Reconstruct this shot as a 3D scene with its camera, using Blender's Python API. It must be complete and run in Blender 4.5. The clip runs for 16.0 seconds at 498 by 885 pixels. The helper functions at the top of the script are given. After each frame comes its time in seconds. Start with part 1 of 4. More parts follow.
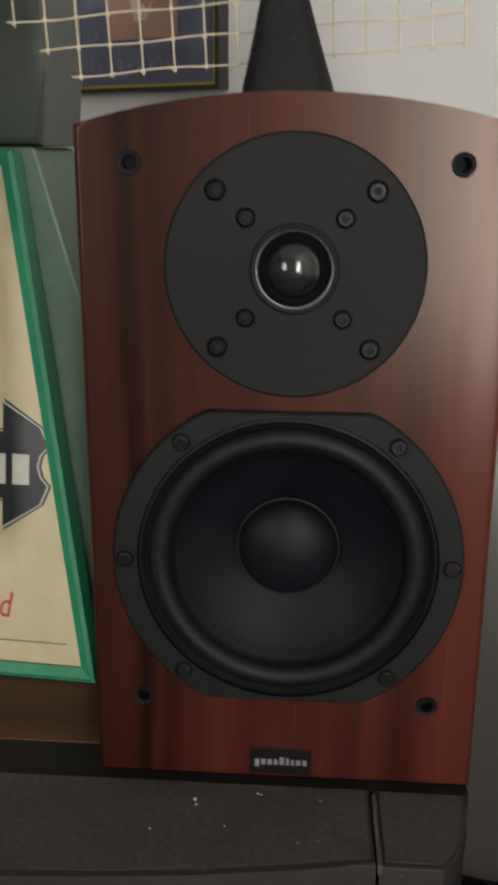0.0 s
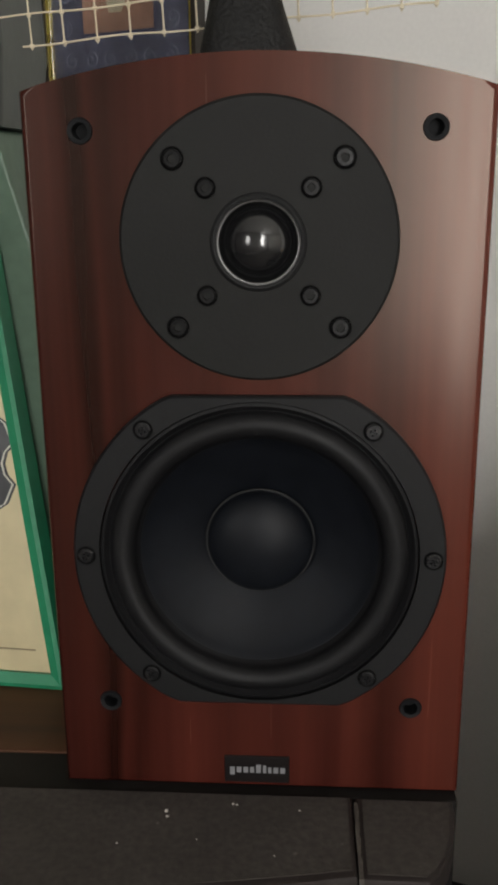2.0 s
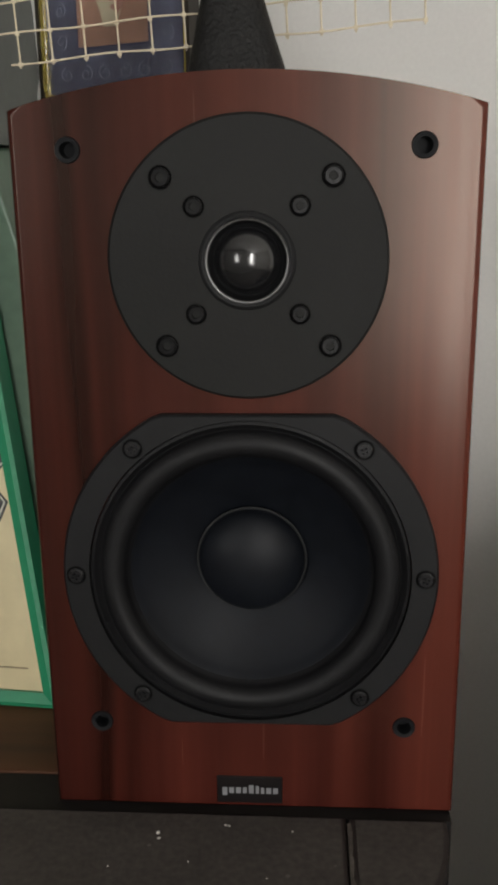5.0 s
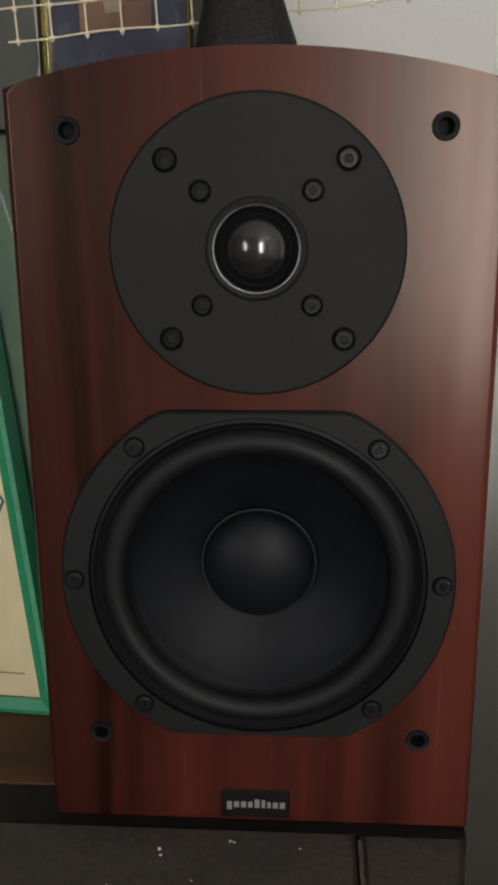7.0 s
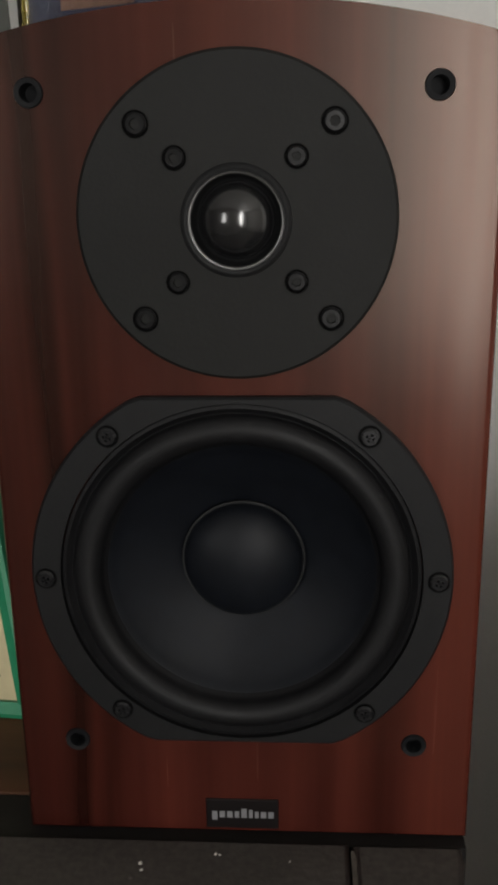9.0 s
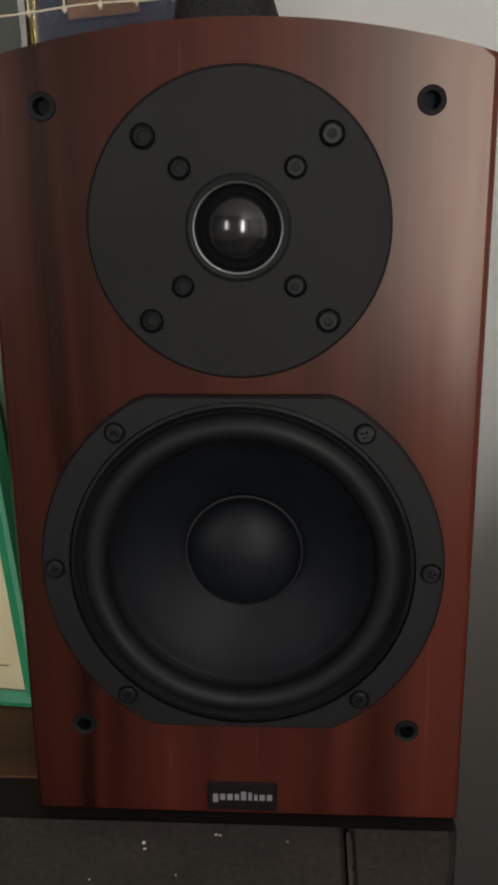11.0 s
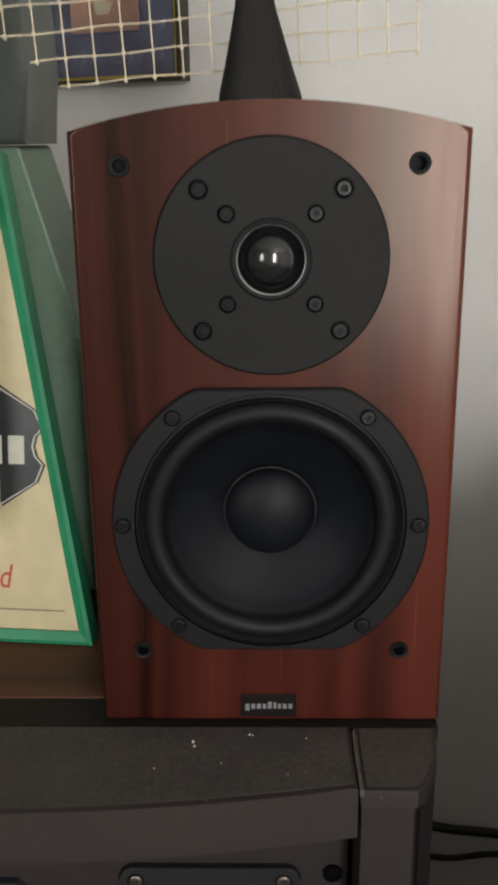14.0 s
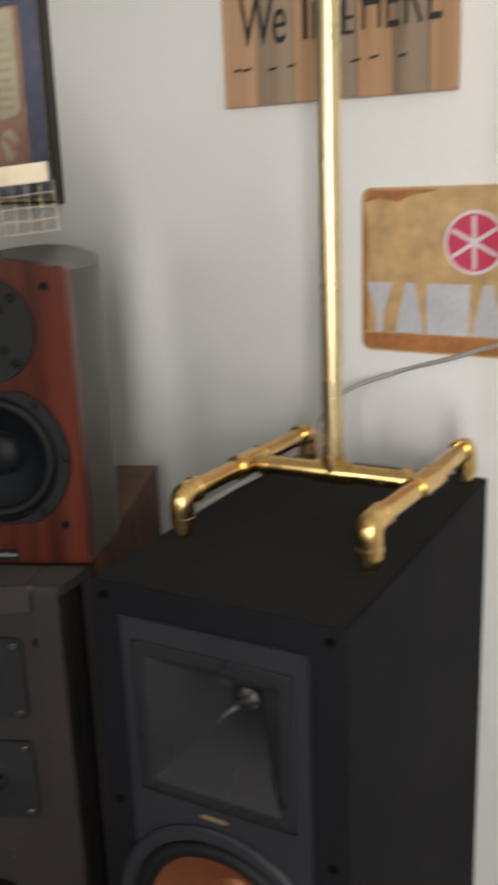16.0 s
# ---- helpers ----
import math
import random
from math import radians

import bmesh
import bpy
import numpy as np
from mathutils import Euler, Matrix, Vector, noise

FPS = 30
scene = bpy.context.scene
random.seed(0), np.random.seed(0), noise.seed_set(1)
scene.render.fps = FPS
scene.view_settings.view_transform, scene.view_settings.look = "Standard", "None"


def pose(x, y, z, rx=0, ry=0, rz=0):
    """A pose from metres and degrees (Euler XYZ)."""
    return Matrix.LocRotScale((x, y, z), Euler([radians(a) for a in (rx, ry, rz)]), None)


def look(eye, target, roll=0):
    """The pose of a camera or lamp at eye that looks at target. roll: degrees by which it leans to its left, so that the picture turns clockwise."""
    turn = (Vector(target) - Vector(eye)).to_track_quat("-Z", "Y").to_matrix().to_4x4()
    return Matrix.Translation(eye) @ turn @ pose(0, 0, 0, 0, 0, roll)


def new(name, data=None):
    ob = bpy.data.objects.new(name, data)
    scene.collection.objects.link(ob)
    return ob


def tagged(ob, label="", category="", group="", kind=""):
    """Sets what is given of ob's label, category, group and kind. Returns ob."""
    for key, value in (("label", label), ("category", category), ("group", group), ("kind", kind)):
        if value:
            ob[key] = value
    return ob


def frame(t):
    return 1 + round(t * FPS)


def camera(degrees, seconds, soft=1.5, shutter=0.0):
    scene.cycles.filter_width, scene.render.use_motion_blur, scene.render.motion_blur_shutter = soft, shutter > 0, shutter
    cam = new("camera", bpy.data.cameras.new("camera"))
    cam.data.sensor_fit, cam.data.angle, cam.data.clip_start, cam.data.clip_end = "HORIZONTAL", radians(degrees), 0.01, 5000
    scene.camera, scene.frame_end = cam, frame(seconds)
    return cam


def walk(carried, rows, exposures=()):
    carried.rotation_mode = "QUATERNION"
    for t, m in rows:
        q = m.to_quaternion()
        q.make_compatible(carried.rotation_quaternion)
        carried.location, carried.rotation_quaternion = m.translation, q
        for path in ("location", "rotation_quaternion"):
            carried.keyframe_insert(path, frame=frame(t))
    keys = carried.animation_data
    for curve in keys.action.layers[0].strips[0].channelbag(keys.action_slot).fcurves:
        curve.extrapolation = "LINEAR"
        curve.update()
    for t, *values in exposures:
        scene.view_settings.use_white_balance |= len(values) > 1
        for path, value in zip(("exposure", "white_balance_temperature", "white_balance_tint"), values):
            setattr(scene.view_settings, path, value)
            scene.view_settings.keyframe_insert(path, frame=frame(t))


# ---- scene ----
cam = camera(29.7, 16.0, soft=3.6, shutter=0.35)
PATH = [
    (0, (0.01, -0.471, 0.995), (-0.116, 1.44, 0.419), 0.4),
    (0.5, (0.029, -0.455, 0.97), (-0.072, 1.452, 0.373), -0.7),
    (1, (0.028, -0.448, 0.97), (-0.048, 1.455, 0.357), -0.8),
    (1.5, (0.025, -0.444, 0.973), (-0.078, 1.467, 0.393), -0.7),
    (2, (0.024, -0.445, 0.976), (-0.098, 1.471, 0.418), -0.5),
    (2.5, (0.025, -0.443, 0.976), (-0.089, 1.476, 0.424), -0.6),
    (3, (0.025, -0.441, 0.977), (-0.102, 1.477, 0.426), -0.5),
    (3.5, (0.025, -0.444, 0.98), (-0.1, 1.477, 0.437), -0.5),
    (4, (0.029, -0.446, 0.982), (-0.092, 1.476, 0.441), -0.8),
    (6.5, (0.026, -0.423, 0.976), (-0.102, 1.497, 0.434), -0.6),
    (7, (0.024, -0.418, 0.975), (-0.101, 1.501, 0.425), -0.5),
    (7.5, (0.026, -0.414, 0.97), (-0.092, 1.504, 0.416), -0.6),
    (8, (0.028, -0.406, 0.971), (-0.099, 1.509, 0.407), -0.9),
    (8.5, (0.025, -0.396, 0.968), (-0.087, 1.52, 0.405), -1.0),
    (9, (0.028, -0.389, 0.966), (-0.087, 1.524, 0.394), -0.9),
    (11.5, (0.03, -0.411, 0.969), (-0.09, 1.506, 0.411), -0.7),
    (12, (0.028, -0.409, 0.969), (-0.087, 1.511, 0.419), -0.5),
    (12.5, (0.026, -0.408, 0.97), (-0.094, 1.509, 0.411), -0.3),
    (13, (0.026, -0.411, 0.969), (-0.103, 1.507, 0.419), 0.0),
    (13.5, (0.024, -0.444, 0.986), (-0.044, 1.473, 0.421), 0.4),
    (14, (-0.001, -0.523, 1.007), (-0.042, 1.38, 0.39), -0.6),
    (14.2, (0.0152, -0.5622, 1.0247), (0.0090, 1.3537, 0.4510), 0.06),
    (14.3, (0.0344, -0.5893, 1.0325), (0.0381, 1.3339, 0.4836), -0.37),
    (14.5, (0.0692, -0.6499, 1.0445), (0.0121, 1.2793, 0.5204), -0.82),
    (14.6, (0.0972, -0.6874, 1.0510), (-0.0082, 1.2394, 0.5255), -1.31),
    (14.8, (0.156, -0.766, 1.056), (-0.026, 1.146, 0.484), -1.2),
    (15, (0.1984, -0.8544, 1.0708), (0.0376, 1.0504, 0.4828), -0.08),
    (15.2, (0.238, -0.930, 1.075), (0.026, 0.970, 0.459), -0.4),
    (15.4, (0.260, -0.984, 1.087), (-0.038, 0.894, 0.445), -1.2),
    (15.5, (0.2745, -1.0075, 1.0931), (-0.0727, 0.8581, 0.4612), -2.05),
    (15.6, (0.2839, -1.0247, 1.0996), (-0.0899, 0.8409, 0.4834), -2.21),
    (15.8, (0.351, -1.043, 1.095), (0.024, 0.844, 0.537), -2.4),
    (15.9, (0.3939, -1.0481, 1.0945), (0.1261, 0.8561, 0.5449), -2.6),
    (16, (0.4319, -1.0631, 1.1041), (0.2174, 0.8508, 0.5645), -2.13),
]
EXPOSURES = [(0, -0.48), (0.5, -0.58), (3.5, -0.53), (6.5, -0.62), (7, -0.66), (9, -0.79), (12.5, -0.71), (13.1, -0.66), (13.6, -0.43), (14.2, -0.2), (14.6, -0.09), (15.5, -0.11), (16, -0.40)]
walk(cam, [(t, look(eye, target, roll)) for t, eye, target, roll in PATH], EXPOSURES)


# ---- world and light ----
world = bpy.data.worlds.new("world")
scene.world = world
world.use_nodes = True
wn = world.node_tree.nodes
sky = wn.new("ShaderNodeTexSky")
sky.sky_type, sky.sun_disc, sky.sun_elevation, sky.sun_rotation = "NISHITA", False, radians(38), radians(150)
wn["Background"].inputs[1].default_value = 0.12
world.node_tree.links.new(sky.outputs[0], wn["Background"].inputs[0])

FLOOR, CEIL = -0.42, 2.02
# the room stands askew to the small speaker: origin on the wall behind, x along that wall
ROOM = pose(0.4, 0.4547, 0, 0, 0, -26.4)
WEST, EAST, SOUTH = -2.7, 2.5, -2.6


def window_lamp(u, z, w, h, watts, colour=(1.0, 0.975, 0.94)):
    lamp = bpy.data.lights.new("window_light", "AREA")
    lamp.shape, lamp.size, lamp.size_y, lamp.energy, lamp.color = "RECTANGLE", w, h, watts, colour
    ob = new("window_light", lamp)
    ob.matrix_world = ROOM @ pose(u, SOUTH - 0.06, z, 90, 0, 0)
    return ob


# place along the wall, height of the middle, width, height, watts
WINDOWS = [(-0.35, 1.15, 0.34, 0.75, 14.0), (1.50, 1.13, 0.42, 1.40, 79.0)]
for window in WINDOWS:
    window_lamp(*window)

# ---- materials ----


def material(name, colour, rough=0.5, metal=0.0, vary=0.12, scale=8.0, grain=120.0, bump=0.15, specular=0.5, spots=0.0, coat=0.0, spot_colour=(0.6, 0.58, 0.52)):
    """A surface with broad and fine variation, fine relief, uneven gloss and, if asked, specks of dust."""
    m = bpy.data.materials.new(name)
    m.use_nodes = True
    n, link = m.node_tree.nodes, m.node_tree.links.new
    b = n["Principled BSDF"]
    co = n.new("ShaderNodeTexCoord")
    broad, fine = n.new("ShaderNodeTexNoise"), n.new("ShaderNodeTexNoise")
    for tex, size in ((broad, scale), (fine, grain)):
        tex.inputs["Scale"].default_value, tex.inputs["Detail"].default_value = size, 5
        link(co.outputs["Object"], tex.inputs["Vector"])
    add = n.new("ShaderNodeMath")
    add.operation = "ADD"
    link(broad.outputs[0], add.inputs[0]), link(fine.outputs[0], add.inputs[1])
    span = n.new("ShaderNodeMapRange")
    span.inputs[1].default_value, span.inputs[2].default_value = 0.7, 1.3
    span.inputs[3].default_value, span.inputs[4].default_value = 1 - vary, 1 + vary
    link(add.outputs[0], span.inputs[0])
    mix = n.new("ShaderNodeVectorMath")
    mix.operation = "SCALE"
    mix.inputs[0].default_value = colour
    link(span.outputs[0], mix.inputs["Scale"])
    out = mix.outputs[0]
    if spots:
        vor = n.new("ShaderNodeTexVoronoi")
        vor.inputs["Scale"].default_value = 90
        link(co.outputs["Object"], vor.inputs["Vector"])
        cut = n.new("ShaderNodeMapRange")
        cut.inputs[1].default_value, cut.inputs[2].default_value, cut.inputs[3].default_value, cut.inputs[4].default_value = 0.08, 0.12, spots, 0.0
        link(vor.outputs["Distance"], cut.inputs[0])
        pick = n.new("ShaderNodeMath")
        pick.operation = "MULTIPLY"
        gate = n.new("ShaderNodeMapRange")
        gate.inputs[1].default_value, gate.inputs[2].default_value = 0.55, 0.75
        link(broad.outputs[0], gate.inputs[0])
        link(cut.outputs[0], pick.inputs[0]), link(gate.outputs[0], pick.inputs[1])
        dust = n.new("ShaderNodeMix")
        dust.data_type = "RGBA"
        dust.inputs[7].default_value = (*spot_colour, 1)
        link(pick.outputs[0], dust.inputs[0]), link(out, dust.inputs[6])
        out = dust.outputs[2]
    link(out, b.inputs["Base Color"])
    gloss = n.new("ShaderNodeMapRange")
    gloss.inputs[1].default_value, gloss.inputs[2].default_value = 0.3, 0.7
    gloss.inputs[3].default_value, gloss.inputs[4].default_value = max(0.02, rough - 0.06), min(1, rough + 0.06)
    link(broad.outputs[0], gloss.inputs[0]), link(gloss.outputs[0], b.inputs["Roughness"])
    b.inputs["Metallic"].default_value, b.inputs["Specular IOR Level"].default_value = metal, specular
    b.inputs["Coat Weight"].default_value, b.inputs["Coat Roughness"].default_value = coat, 0.25
    if bump:
        relief = n.new("ShaderNodeBump")
        relief.inputs["Strength"].default_value, relief.inputs["Distance"].default_value = bump, 0.001
        link(fine.outputs[0], relief.inputs["Height"]), link(relief.outputs[0], b.inputs["Normal"])
    return m


def veneer(name, dark, light, streak, rough=0.35, coat=0.0, along="Z", scale=1.0, bands=()):
    """Wood with bands of dark and light running along one axis, and fine pores."""
    m = bpy.data.materials.new(name)
    m.use_nodes = True
    n, link = m.node_tree.nodes, m.node_tree.links.new
    b = n["Principled BSDF"]
    co, stretch, pores = n.new("ShaderNodeTexCoord"), n.new("ShaderNodeMapping"), n.new("ShaderNodeMapping")
    a, f = 26 * scale, 420 * scale
    stretch.inputs["Scale"].default_value = (a, a, 1.3) if along == "Z" else (1.3, a, a)
    pores.inputs["Scale"].default_value = (f, f, 5) if along == "Z" else (5, f, f)
    link(co.outputs["Object"], stretch.inputs[0]), link(co.outputs["Object"], pores.inputs[0])
    band, line = n.new("ShaderNodeTexNoise"), n.new("ShaderNodeTexNoise")
    band.inputs["Scale"].default_value, band.inputs["Detail"].default_value, band.inputs["Roughness"].default_value = 1.0, 2.3, 0.5
    line.inputs["Scale"].default_value, line.inputs["Detail"].default_value = 1.0, 1.5
    link(stretch.outputs[0], band.inputs[0]), link(pores.outputs[0], line.inputs[0])
    ramp = n.new("ShaderNodeValToRGB")
    e = ramp.color_ramp.elements
    e[0].position, e[0].color = 0.30, (*streak, 1)
    e[1].position, e[1].color = 0.68, (*light, 1)
    mid = e.new(0.43)
    mid.color = (*dark, 1)
    link(band.outputs[0], ramp.inputs[0])
    span = n.new("ShaderNodeMapRange")
    span.inputs[1].default_value, span.inputs[2].default_value, span.inputs[3].default_value, span.inputs[4].default_value = 0.3, 0.7, 0.93, 1.06
    link(line.outputs[0], span.inputs[0])
    mul = n.new("ShaderNodeVectorMath")
    mul.operation = "SCALE"
    link(ramp.outputs[0], mul.inputs[0]), link(span.outputs[0], mul.inputs["Scale"])
    colour = mul.outputs[0]
    if bands:
        # broad dark figure across a 0.216 m sheet, wavering a little
        split, wave, shift, place = n.new("ShaderNodeSeparateXYZ"), n.new("ShaderNodeTexNoise"), n.new("ShaderNodeMath"), n.new("ShaderNodeMapRange")
        link(co.outputs["Object"], split.inputs[0])
        slow = n.new("ShaderNodeMapping")
        slow.inputs["Scale"].default_value = (9, 9, 5)
        link(co.outputs["Object"], slow.inputs[0]), link(slow.outputs[0], wave.inputs[0])
        wave.inputs["Scale"].default_value, wave.inputs["Detail"].default_value = 1.0, 2
        shift.operation, shift.inputs[1].default_value = "MULTIPLY_ADD", 0.024
        link(wave.outputs[0], shift.inputs[0]), link(split.outputs[0], shift.inputs[2])
        place.inputs[1].default_value, place.inputs[2].default_value = -0.096, 0.120
        link(shift.outputs[0], place.inputs[0])
        figure = n.new("ShaderNodeValToRGB")
        f_e = figure.color_ramp.elements
        f_e[0].position, f_e[0].color = 0.0, (bands[0][1],) * 3 + (1,)
        f_e[1].position, f_e[1].color = 1.0, (bands[-1][1],) * 3 + (1,)
        for where, level in bands[1:-1]:
            f_e.new(where).color = (level,) * 3 + (1,)
        link(place.outputs[0], figure.inputs[0])
        both = n.new("ShaderNodeVectorMath")
        both.operation = "MULTIPLY"
        link(mul.outputs[0], both.inputs[0]), link(figure.outputs[0], both.inputs[1])
        colour = both.outputs[0]
    link(colour, b.inputs["Base Color"])
    gloss = n.new("ShaderNodeMapRange")
    gloss.inputs[3].default_value, gloss.inputs[4].default_value = rough - 0.03, rough + 0.03
    b.inputs["Specular IOR Level"].default_value, b.inputs["Specular Tint"].default_value = 0.32, (1.0, 0.86, 0.74, 1)
    link(line.outputs[0], gloss.inputs[0]), link(gloss.outputs[0], b.inputs["Roughness"])
    b.inputs["Coat Weight"].default_value, b.inputs["Coat Roughness"].default_value = coat, 0.3
    relief = n.new("ShaderNodeBump")
    relief.inputs["Strength"].default_value, relief.inputs["Distance"].default_value = 0.03, 0.0004
    link(line.outputs[0], relief.inputs["Height"]), link(relief.outputs[0], b.inputs["Normal"])
    return m


FIGURE = [(0.0, 0.55), (0.06, 0.62), (0.095, 0.45), (0.115, 0.20), (0.135, 0.24), (0.155, 0.58), (0.19, 0.42), (0.24, 0.72), (0.33, 0.98), (0.41, 0.72), (0.47, 0.92), (0.55, 0.80), (0.60, 1.0), (0.66, 0.68), (0.72, 0.92), (0.79, 0.50), (0.83, 0.58), (0.88, 0.98), (1.0, 0.88)]
ROSEWOOD = veneer("rosewood", (0.066, 0.0148, 0.0104), (0.102, 0.0228, 0.0146), (0.040, 0.0104, 0.0084), rough=0.26, coat=0.0, scale=0.6, bands=FIGURE)
WALNUT = veneer("walnut", (0.066, 0.027, 0.015), (0.108, 0.045, 0.023), (0.034, 0.016, 0.010), rough=0.5, along="X")
GREY_VINYL = material("grey_vinyl", (0.060, 0.053, 0.049), 0.34, vary=0.1, bump=0.2, grain=300)
PLATE = material("satin_black_metal", (0.0092, 0.0094, 0.0088), 0.6, vary=0.1, bump=0.1, grain=600, specular=0.22)
FRAME_BLACK = material("black_frame_plastic", (0.0082, 0.0084, 0.0090), 0.55, vary=0.12, bump=0.12, grain=500, specular=0.22)
RUBBER = material("black_rubber", (0.0062, 0.0062, 0.0070), 0.55, specular=0.24, vary=0.15, bump=0.05, scale=20)
CONE_BLACK = material("black_poly_cone", (0.0050, 0.0062, 0.0088), 0.5, vary=0.2, bump=0.08, scale=30, specular=0.19)
GLUE = material("dull_glue", (0.013, 0.013, 0.013), 0.6, vary=0.3, scale=60, bump=0.1)
WOOFER_SCREW = material("bright_black_screw", (0.028, 0.028, 0.030), 0.24, 0.6, bump=0.1, specular=0.6)
DOME = material("gloss_dome", (0.012, 0.012, 0.013), 0.15, vary=0.1, bump=0.0, specular=0.8)
CHROME = material("dull_chrome", (0.24, 0.24, 0.24), 0.42, 1.0, bump=0.0)
SCREW = material("black_screw", (0.004, 0.004, 0.0045), 0.3, 0.0, bump=0.1, specular=0.22)
STEEL = material("steel_screw", (0.22, 0.19, 0.17), 0.4, 1.0, bump=0.1)
SOCKET = material("socket_plastic", (0.006, 0.0065, 0.0075), 0.65, bump=0.0, specular=0.2)
# near-black that stands for the shade inside holes and recesses
HOLE_SHADE = material("hole_shade", (0.003, 0.003, 0.003), 0.8, bump=0.0, specular=0.04)
BADGE = material("badge_black", (0.006, 0.004, 0.004), 0.5, specular=0.25, bump=0.0)
LETTER = material("silver_letter", (0.27, 0.27, 0.28), 0.45, 0.3, bump=0.0)
MOULD = material("brown_grey_moulding", (0.0250, 0.0200, 0.0190), 0.6, specular=0.3, vary=0.13, scale=6, grain=500, bump=0.3, spots=0.45)
# lighter copy of MOULD: light from above is put into the colour
MOULD_LIT = material("lit_dusty_moulding", (0.0290, 0.0235, 0.0217), 0.62, specular=0.3, vary=0.14, scale=6, grain=500, bump=0.3, spots=0.5)
# dust, paled further so the upper face reads as lit
LIT_DUST_FILM = material("lit_dust_film", (0.059, 0.052, 0.047), 0.85, specular=0.2, vary=0.25, scale=22, grain=260, bump=0.4, spots=0.25)
# dust tone lifted above the black vinyl to carry light from the ceiling
LIT_TOP_DUST = material("lit_thin_dust", (0.013, 0.0125, 0.0125), 0.8, specular=0.15, vary=0.3, scale=14, grain=220, bump=0.3, spots=0.12)
SCUFF = material("pale_scuff", (0.075, 0.066, 0.057), 0.7, vary=0.4, scale=60, grain=400)
DARK_BAND = material("dark_band", (0.014, 0.0125, 0.012), 0.6, bump=0.2, specular=0.15)
BLACK_SIDE = material("black_side", (0.004, 0.0036, 0.0038), 0.7, specular=0.08)
TWEETER_BLACK = material("tweeter_black", (0.015, 0.015, 0.017), 0.55, bump=0.1, specular=0.3)
NAVY = material("navy_frame", (0.014, 0.0155, 0.021), 0.5, bump=0.1)
BLUE = material("blue_ring", (0.06, 0.17, 0.48), 0.35, bump=0.0)
PALE_CONE = material("pale_paper_cone", (0.40, 0.38, 0.37), 0.75, vary=0.12, scale=25, bump=0.3, grain=300)
SURROUND_GREY = material("grey_surround", (0.16, 0.15, 0.14), 0.6, bump=0.1)
BLACK_ASH = material("black_ash_vinyl", (0.0078, 0.0077, 0.0096), 0.75, vary=0.3, scale=5, grain=160, bump=0.35, specular=0.1)
PANEL_GREY = material("charcoal_panel", (0.0215, 0.0218, 0.0262), 0.45, vary=0.1, bump=0.12, grain=600, specular=0.22)
HORN_GREY = material("charcoal_horn", (0.0155, 0.0158, 0.0190), 0.30, vary=0.08, bump=0.04, specular=0.75)
COPPER = material("spun_copper", (0.27, 0.095, 0.045), 0.42, 0.6, vary=0.12, scale=12, bump=0.06)
THROAT = material("perforated_metal", (0.11, 0.105, 0.10), 0.4, 0.9, vary=0.6, scale=180, grain=500, bump=0.8)
GOLD_LOGO = material("gold_logo", (0.52, 0.38, 0.20), 0.35, 0.8, bump=0.0)
BRASS = material("polished_brass", (0.66, 0.45, 0.18), 0.22, 1.0, vary=0.12, scale=30, bump=0.03, grain=40)
BRASS_DULL = material("lacquered_brass", (0.70, 0.57, 0.33), 0.28, 1.0, vary=0.1, scale=10, bump=0.03)
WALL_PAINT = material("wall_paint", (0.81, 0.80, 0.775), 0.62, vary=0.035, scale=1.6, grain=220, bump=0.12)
# unseen walls: toned below WALL_PAINT to limit bounce and haze on the veneer
BOUNCE_PAINT = material("bounce_paint", (0.60, 0.585, 0.555), 0.8, vary=0.04, scale=1.5)
CEILING_PAINT = material("ceiling_paint", (0.82, 0.81, 0.785), 0.85, vary=0.03)
CARPET = material("carpet", (0.12, 0.105, 0.09), 0.95, vary=0.25, scale=14, grain=300, bump=0.6)
WINDOW_WHITE = material("window_white", (0.7, 0.7, 0.68), 0.5)
YELLOW = material("yellow_plastic", (0.80, 0.66, 0.02), 0.5, vary=0.06, bump=0.1)
PRINT_BLACK = material("printed_black", (0.004, 0.004, 0.004), 0.55, vary=0.3, bump=1.0, grain=520, specular=0.32)
INK = material("black_ink", (0.015, 0.013, 0.012), 0.6, bump=0.0)
SLAT = material("pale_slat", (0.80, 0.69, 0.50), 0.6, vary=0.07, scale=25, bump=0.15)
NET = material("cream_net", (0.62, 0.54, 0.39), 0.6, bump=0.0)
CREAM_TIN = material("cream_tin", (0.58, 0.50, 0.30), 0.42, vary=0.1, scale=16, grain=60, bump=0.1, spots=0.25, spot_colour=(0.4, 0.3, 0.15))
GREEN_RIM = material("green_rim", (0.022, 0.24, 0.115), 0.4, vary=0.12, scale=12)
SMALL_PRINT = material("faded_print", (0.22, 0.17, 0.10), 0.6, bump=0.0)
TIN_RED = material("tin_red", (0.50, 0.06, 0.045), 0.5, bump=0.0)
TIN_BLACK = material("tin_black", (0.018, 0.020, 0.024), 0.4, vary=0.1)
TIN_PALE = material("tin_pale", (0.60, 0.60, 0.52), 0.5, bump=0.0)
BOX_GREEN = material("dull_green_box", (0.125, 0.20, 0.14), 0.45, vary=0.12, scale=10)
LID_GREEN = material("grey_green_lid", (0.066, 0.078, 0.069), 0.36, vary=0.12, scale=8)
CAP_GREEN = material("dark_green_cloth", (0.008, 0.040, 0.034), 0.9, vary=0.2, scale=30, grain=900, bump=0.5)
CAP_WHITE = material("white_thread", (0.55, 0.58, 0.56), 0.9)
FRAME_DARK = material("dark_frame", (0.035, 0.030, 0.024), 0.3)
